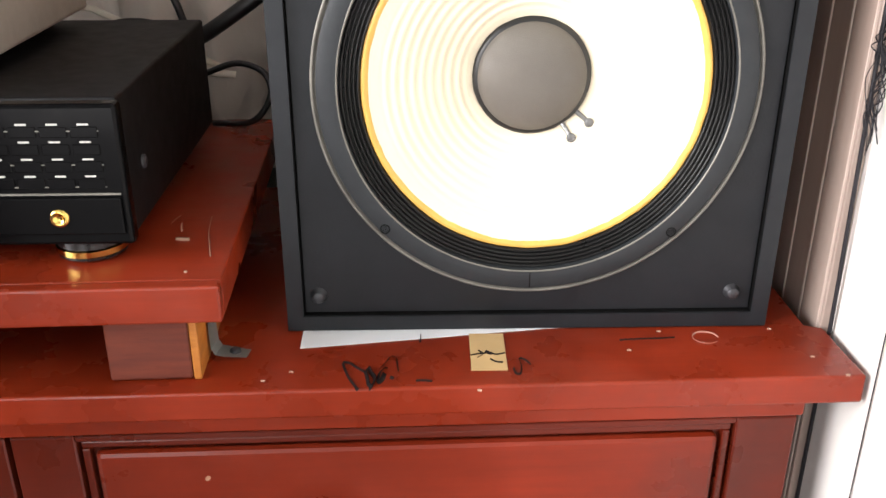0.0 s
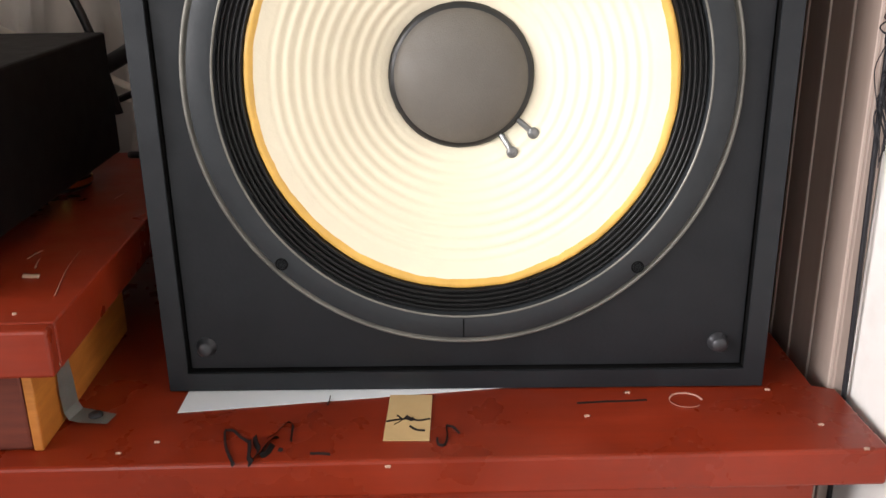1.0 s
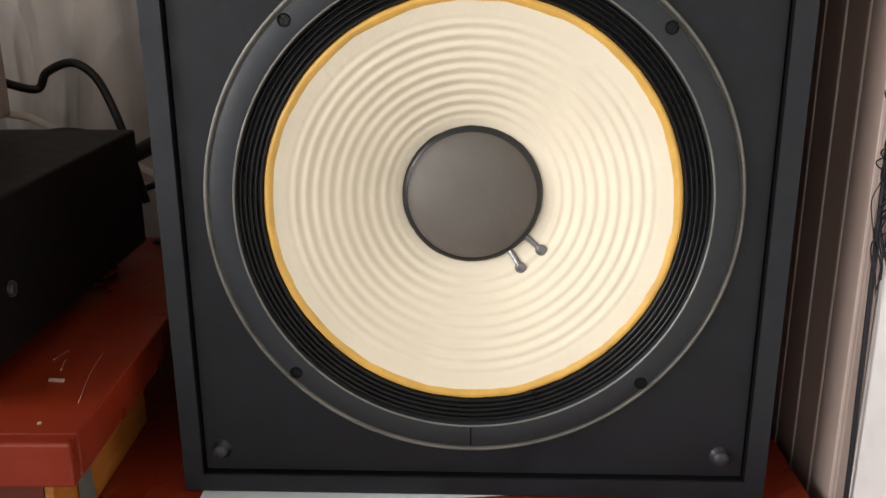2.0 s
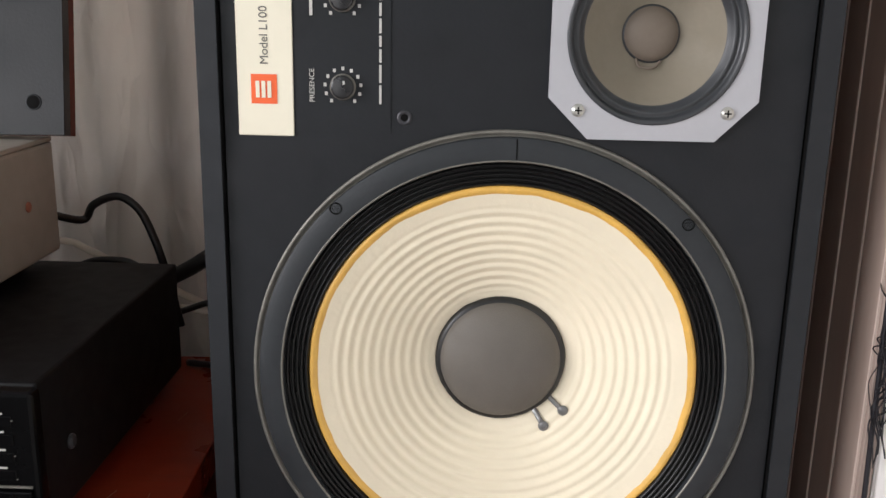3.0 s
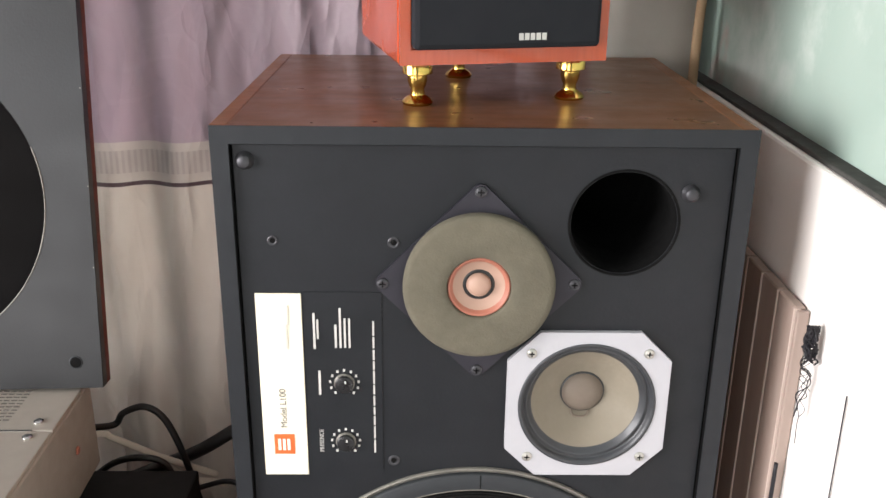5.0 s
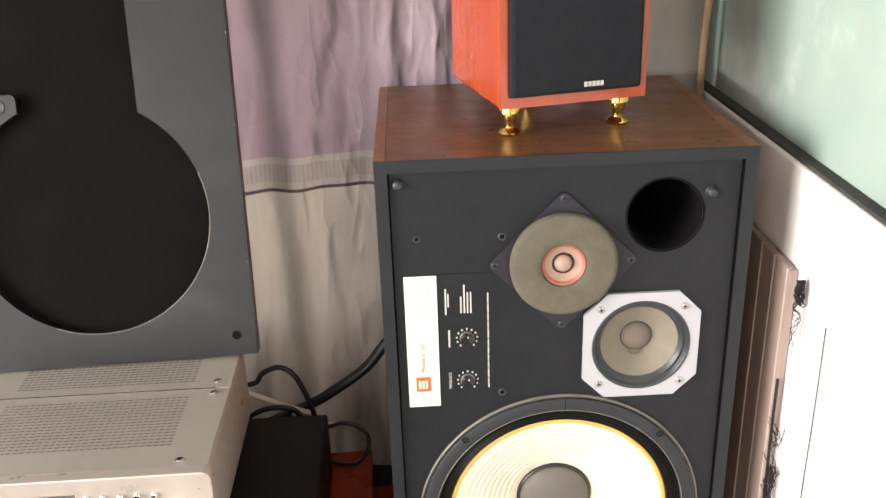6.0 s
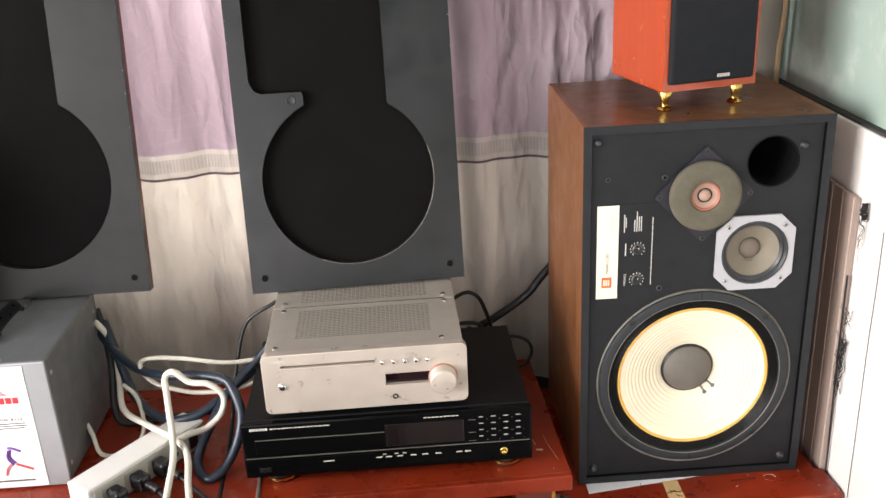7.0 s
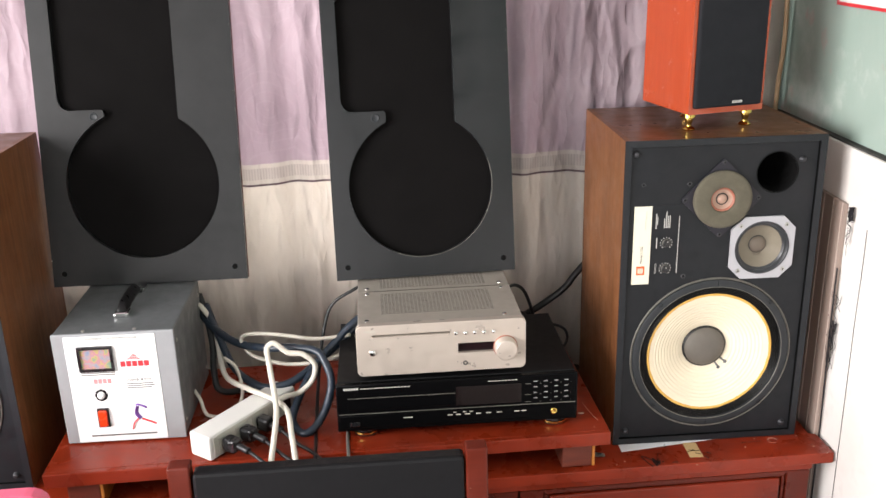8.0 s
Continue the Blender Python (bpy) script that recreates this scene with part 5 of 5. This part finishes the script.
cable("cream flat cable falling from the stabiliser over the power strip", [(-0.992, 0.225, 0.965), (-0.978, 0.21, 0.967), (-0.955, 0.20, 0.93), (-0.942, 0.16, 0.888), (-0.92, 0.09, 0.868), (-0.877, 0.05, 0.862), (-0.825, 0.01, 0.858), (-0.795, -0.03, 0.853), (-0.783, -0.09, 0.838), (-0.776, -0.125, 0.814), (-0.772, -0.146, 0.79), (-0.77, -0.155, 0.70), (-0.77, -0.155, 0.45)], 0.0052, CREAM_CABLE)
cable("cream cable in a wide loop over the power strip", [(-0.82, -0.157, 0.45), (-0.82, -0.157, 0.70), (-0.819, -0.147, 0.79), (-0.815, -0.09, 0.828), (-0.814, -0.03, 0.860), (-0.828, 0.03, 0.918), (-0.832, 0.05, 0.942), (-0.818, 0.052, 0.951), (-0.795, 0.05, 0.932), (-0.766, 0.05, 0.926), (-0.746, 0.05, 0.904), (-0.752, 0.045, 0.875), (-0.776, 0.035, 0.855), (-0.80, 0.015, 0.858), (-0.82, -0.005, 0.858)], 0.0052, CREAM_CABLE)
cable("thin cream cable looping behind the power strip", [(-0.68, 0.14, 0.92), (-0.748, 0.12, 0.925), (-0.82, 0.12, 0.938), (-0.873, 0.12, 0.942), (-0.89, 0.12, 0.930), (-0.872, 0.115, 0.90), (-0.83, 0.11, 0.885), (-0.796, 0.11, 0.878), (-0.74, 0.11, 0.88), (-0.69, 0.125, 0.89)], 0.0038, CREAM_CABLE)
cable("cream cable end lying on the shelf", [(-0.99, 0.10, 0.845), (-0.972, 0.075, 0.832), (-0.955, 0.055, 0.806), (-0.91, 0.06, 0.804), (-0.893, 0.09, 0.83), (-0.905, 0.12, 0.87), (-0.93, 0.14, 0.885)], 0.0036, CREAM_CABLE)
cable("thick dark blue cable looping on the shelf", [(-0.60, 0.225, 0.97), (-0.64, 0.17, 0.958), (-0.672, 0.145, 0.945), (-0.707, 0.13, 0.915), (-0.75, 0.09, 0.88), (-0.782, 0.04, 0.835), (-0.79, 0.0, 0.811), (-0.766, -0.035, 0.8062), (-0.74, -0.02, 0.82), (-0.722, 0.0, 0.85), (-0.715, 0.02, 0.885), (-0.728, 0.045, 0.915), (-0.745, 0.06, 0.928), (-0.79, 0.075, 0.93), (-0.84, 0.09, 0.925), (-0.90, 0.13, 0.92), (-0.955, 0.19, 0.93), (-0.985, 0.225, 0.95)], 0.0075, BLUE_CABLE)
cable("dark blue cable running behind the disc player", [(-0.60, 0.232, 0.955), (-0.66, 0.165, 0.935), (-0.72, 0.125, 0.895), (-0.78, 0.085, 0.862), (-0.82, 0.075, 0.85), (-0.86, 0.09, 0.845), (-0.91, 0.13, 0.865), (-0.945, 0.18, 0.92), (-0.972, 0.225, 0.965)], 0.0075, BLUE_CABLE)
cable("black cable bundle beside the stabiliser", [(-0.985, 0.235, 0.985), (-0.972, 0.215, 0.95), (-0.958, 0.18, 0.90), (-0.955, 0.15, 0.85), (-0.945, 0.14, 0.815), (-0.90, 0.15, 0.806), (-0.80, 0.17, 0.806)], 0.0065, BLACK_CABLE)
cable("thin black cable arching up behind the receiver", [(-0.60, 0.228, 1.0), (-0.645, 0.165, 1.016), (-0.672, 0.15, 1.010), (-0.713, 0.15, 0.982), (-0.732, 0.14, 0.93), (-0.744, 0.11, 0.86), (-0.748, 0.06, 0.812), (-0.746, -0.03, 0.8025), (-0.743, -0.10, 0.8025), (-0.742, -0.138, 0.799), (-0.742, -0.147, 0.76), (-0.742, -0.150, 0.45)], 0.0032, BLACK_CABLE)
cable("thick black cable rising behind the big loudspeaker", [(-0.46, 0.285, 0.84), (-0.39, 0.29, 0.845), (-0.332, 0.30, 0.864), (-0.30, 0.30, 0.878), (-0.271, 0.30, 0.895), (-0.222, 0.302, 0.93), (-0.193, 0.308, 0.963), (-0.15, 0.322, 1.0), (-0.10, 0.325, 1.02)], 0.0075, BLACK_CABLE)
cable("black cable curling behind the disc player", [(-0.39, 0.235, 0.95), (-0.368, 0.26, 0.939), (-0.357, 0.26, 0.953), (-0.335, 0.26, 0.961), (-0.317, 0.26, 0.95), (-0.305, 0.26, 0.925), (-0.295, 0.26, 0.891), (-0.285, 0.262, 0.841)], 0.0036, BLACK_CABLE)
cable("black cable arching low behind the disc player", [(-0.42, 0.235, 0.858), (-0.384, 0.25, 0.888), (-0.364, 0.25, 0.901), (-0.344, 0.25, 0.905), (-0.322, 0.25, 0.902), (-0.31, 0.25, 0.887), (-0.3, 0.252, 0.837)], 0.0036, BLACK_CABLE)
cable("cream speaker wire behind the disc player", [(-0.43, 0.26, 0.922), (-0.394, 0.285, 0.912), (-0.381, 0.285, 0.907), (-0.352, 0.285, 0.893), (-0.324, 0.285, 0.88), (-0.274, 0.3, 0.85)], 0.004, CREAM_CABLE, 0.5)
cable("white flat wire running behind the big loudspeaker", [(-0.327, 0.29, 0.87), (-0.302, 0.29, 0.851), (-0.284, 0.29, 0.848), (-0.26, 0.29, 0.846)], 0.004, CREAM_CABLE, 0.5)
cable("thin black cable behind the shelf", [(-0.29, 0.275, 0.85), (-0.255, 0.27, 0.862), (-0.228, 0.26, 0.855), (-0.222, 0.25, 0.835), (-0.24, 0.245, 0.812), (-0.28, 0.26, 0.806)], 0.003, BLACK_CABLE)
cable("grey cord hanging over the shelf edge", [(-0.69, 0.03, 0.802), (-0.687, -0.06, 0.802), (-0.684, -0.115, 0.802), (-0.682, -0.132, 0.796), (-0.681, -0.137, 0.76), (-0.68, -0.125, 0.724), (-0.675, -0.10, 0.7235)], 0.0032, GREY_CABLE)

# ---- chair in front of the sideboard ----
ch = thing("chair", "reddish wooden chair with a black leatherette back", "chair", pose(-0.911, -0.335, 0, 0, 0, 0.8))
for x in (-0.034, 0.417):
    b = bmesh.new()
    ring = []
    for z, dx, dy in ((0.0, -0.004, -0.02), (0.43, 0.0, 0.0), (0.922, 0.0, 0.035)):
        ring.append([b.verts.new((x + sx + dx, dy + sy, z)) for sx, sy in ((0, -0.014), (0.034, -0.014), (0.034, 0.014), (0, 0.014))])
    for lo, hi in zip(ring, ring[1:]):
        for k in range(4):
            b.faces.new((lo[k], lo[(k + 1) % 4], hi[(k + 1) % 4], hi[k]))
    b.faces.new(ring[0][::-1]), b.faces.new(ring[-1])
    bmesh.ops.bevel(b, geom=b.edges[:], offset=0.003, segments=2, profile=0.5, affect="EDGES")
    part("post", b, RED_DARK, ch, "reddish wooden post")
b = box(0.002, 0.415, -0.016, 0.016, 0.0, 0.375, r=0.006)
bk = part("back_pad", b, LEATHER, ch, "black leatherette back")
bk.matrix_local = pose(0, 0.007, 0.535, -4.5)
part("seat", box(-0.01, 0.43, -0.43, -0.012, 0.40, 0.45, r=0.008), LEATHER, ch, "black seat pad")
for x in (-0.01, 0.39):
    part("leg", box(x, x + 0.032, -0.42, -0.39, 0.0, 0.40, r=0.003), RED_DARK, ch)

# ---- pink plastic chair ----
pc = thing("plastic_chair", "bright pink moulded plastic chair in front of the sideboard", "chair", pose(-1.345, -0.30, 0, 0, 0, 2))
outl = [(-0.19, 0.44), (0.19, 0.44), (0.212, 0.80)] + [(0.212 - 0.03 + 0.03 * math.cos(a), 0.863 + 0.022 * math.sin(a)) for a in (0.0, 0.4, 0.8, 1.2, 1.57)] + [(-0.212 + 0.03 - 0.03 * math.cos(a), 0.863 + 0.022 * math.sin(a)) for a in (1.57, 1.2, 0.8, 0.4, 0.0)] + [(-0.212, 0.80)]
slots = [[(x - 0.012, 0.52), (x + 0.012, 0.52), (x + 0.012, 0.76), (x - 0.012, 0.76)] for x in (-0.12, -0.06, 0.0, 0.06, 0.12)]
b = plate([outl] + slots, -0.012, 0.012)
part("backrest", b, PINK, pc, "slotted pink backrest")
part("seat", box(-0.20, 0.20, -0.40, -0.013, 0.42, 0.445, r=0.008), PINK, pc)
for x, y in ((-0.19, -0.39), (0.155, -0.39), (-0.19, -0.05), (0.155, -0.05)):
    part("leg", box(x, x + 0.035, y, y + 0.035, 0.0, 0.42, r=0.006), PINK, pc)

# ---- black threads on the wall ----
def strands(label, y, z, width, length, n, sd, radius=0.0004, curl=0.0):
    rnd = random.Random(sd)
    b = bmesh.new()
    for k in range(n):
        y0, ln = y + rnd.gauss(0, width * 0.4), length * rnd.uniform(0.25, 1.0)
        pts = []
        for s in range(7):
            u = s / 6
            pts.append((EAST - rnd.uniform(0.004, 0.013), y0 + rnd.gauss(0, width) * (0.3 + u) + curl * math.sin(u * 9 + k), z - ln * u + rnd.gauss(0, 0.25) * curl))
        tube(pts, radius * rnd.uniform(0.6, 1.2), 5, 5, bm=b)
    return single("thread_tangle", b, THREAD, label, "thread", group="threads on the wall")


strands("matted clump of black thread at the panel top", -0.026, 1.192, 0.0022, 0.030, 34, 3, 0.0007)
strands("loose black threads hanging from the panel top", -0.025, 1.170, 0.0022, 0.085, 6, 4, 0.0004, 0.002)
strands("bushy tangle of black thread on the wall", -0.014, 0.965, 0.0060, 0.11, 17, 5, 0.0005, 0.004)
strands("loose loops of black thread on the wall", -0.014, 1.02, 0.0050, 0.08, 5, 8, 0.0004, 0.010)
single("cord", tube([(EAST - 0.010, -0.0055, 1.07), (EAST - 0.010, -0.006, 1.0), (EAST - 0.008, -0.0055, 0.9), (EAST - 0.006, -0.006, 0.80), (EAST - 0.004, -0.0055, 0.70), (EAST - 0.003, -0.0055, 0.4)], 0.0016, 6), THREAD, "black cord running down the panel edge", "cord", group="threads on the wall")
single("cord", tube([(EAST - 0.0015, -0.073, 1.165), (EAST - 0.0015, -0.074, 1.08), (EAST - 0.0015, -0.073, 0.98), (EAST - 0.0015, -0.075, 0.85), (EAST - 0.0015, -0.078, 0.55)], 0.0005, 6), THREAD, "thin dark cord hanging on the white wall", "cord", group="threads on the wall")
single("cord", tube([(EAST + 0.0165, -0.11, 1.335), (EAST + 0.0165, -0.125, 1.337), (EAST + 0.0165, -0.14, 1.331), (EAST + 0.0165, -0.15, 1.329)], 0.0009, 6), THREAD, "short black thread stuck to the green wall", "cord", group="threads on the wall")

# ---- poster on the green wall ----
po = thing("poster", "white poster with a thin red border on the green wall", "poster")
part("sheet", box(EAST + 0.0150, EAST + 0.0168, -0.42, 0.155, 1.53, 1.95), POSTER, po)
b = bmesh.new()
for y0, y1, z0, z1 in ((-0.424, 0.159, 1.526, 1.532), (-0.424, 0.159, 1.948, 1.954), (-0.424, -0.418, 1.532, 1.948), (0.153, 0.159, 1.532, 1.948)):
    add_box(b, EAST + 0.0140, EAST + 0.0170, y0, y1, z0, z1)
part("border", b, PRINT_RED, po, "thin red border")
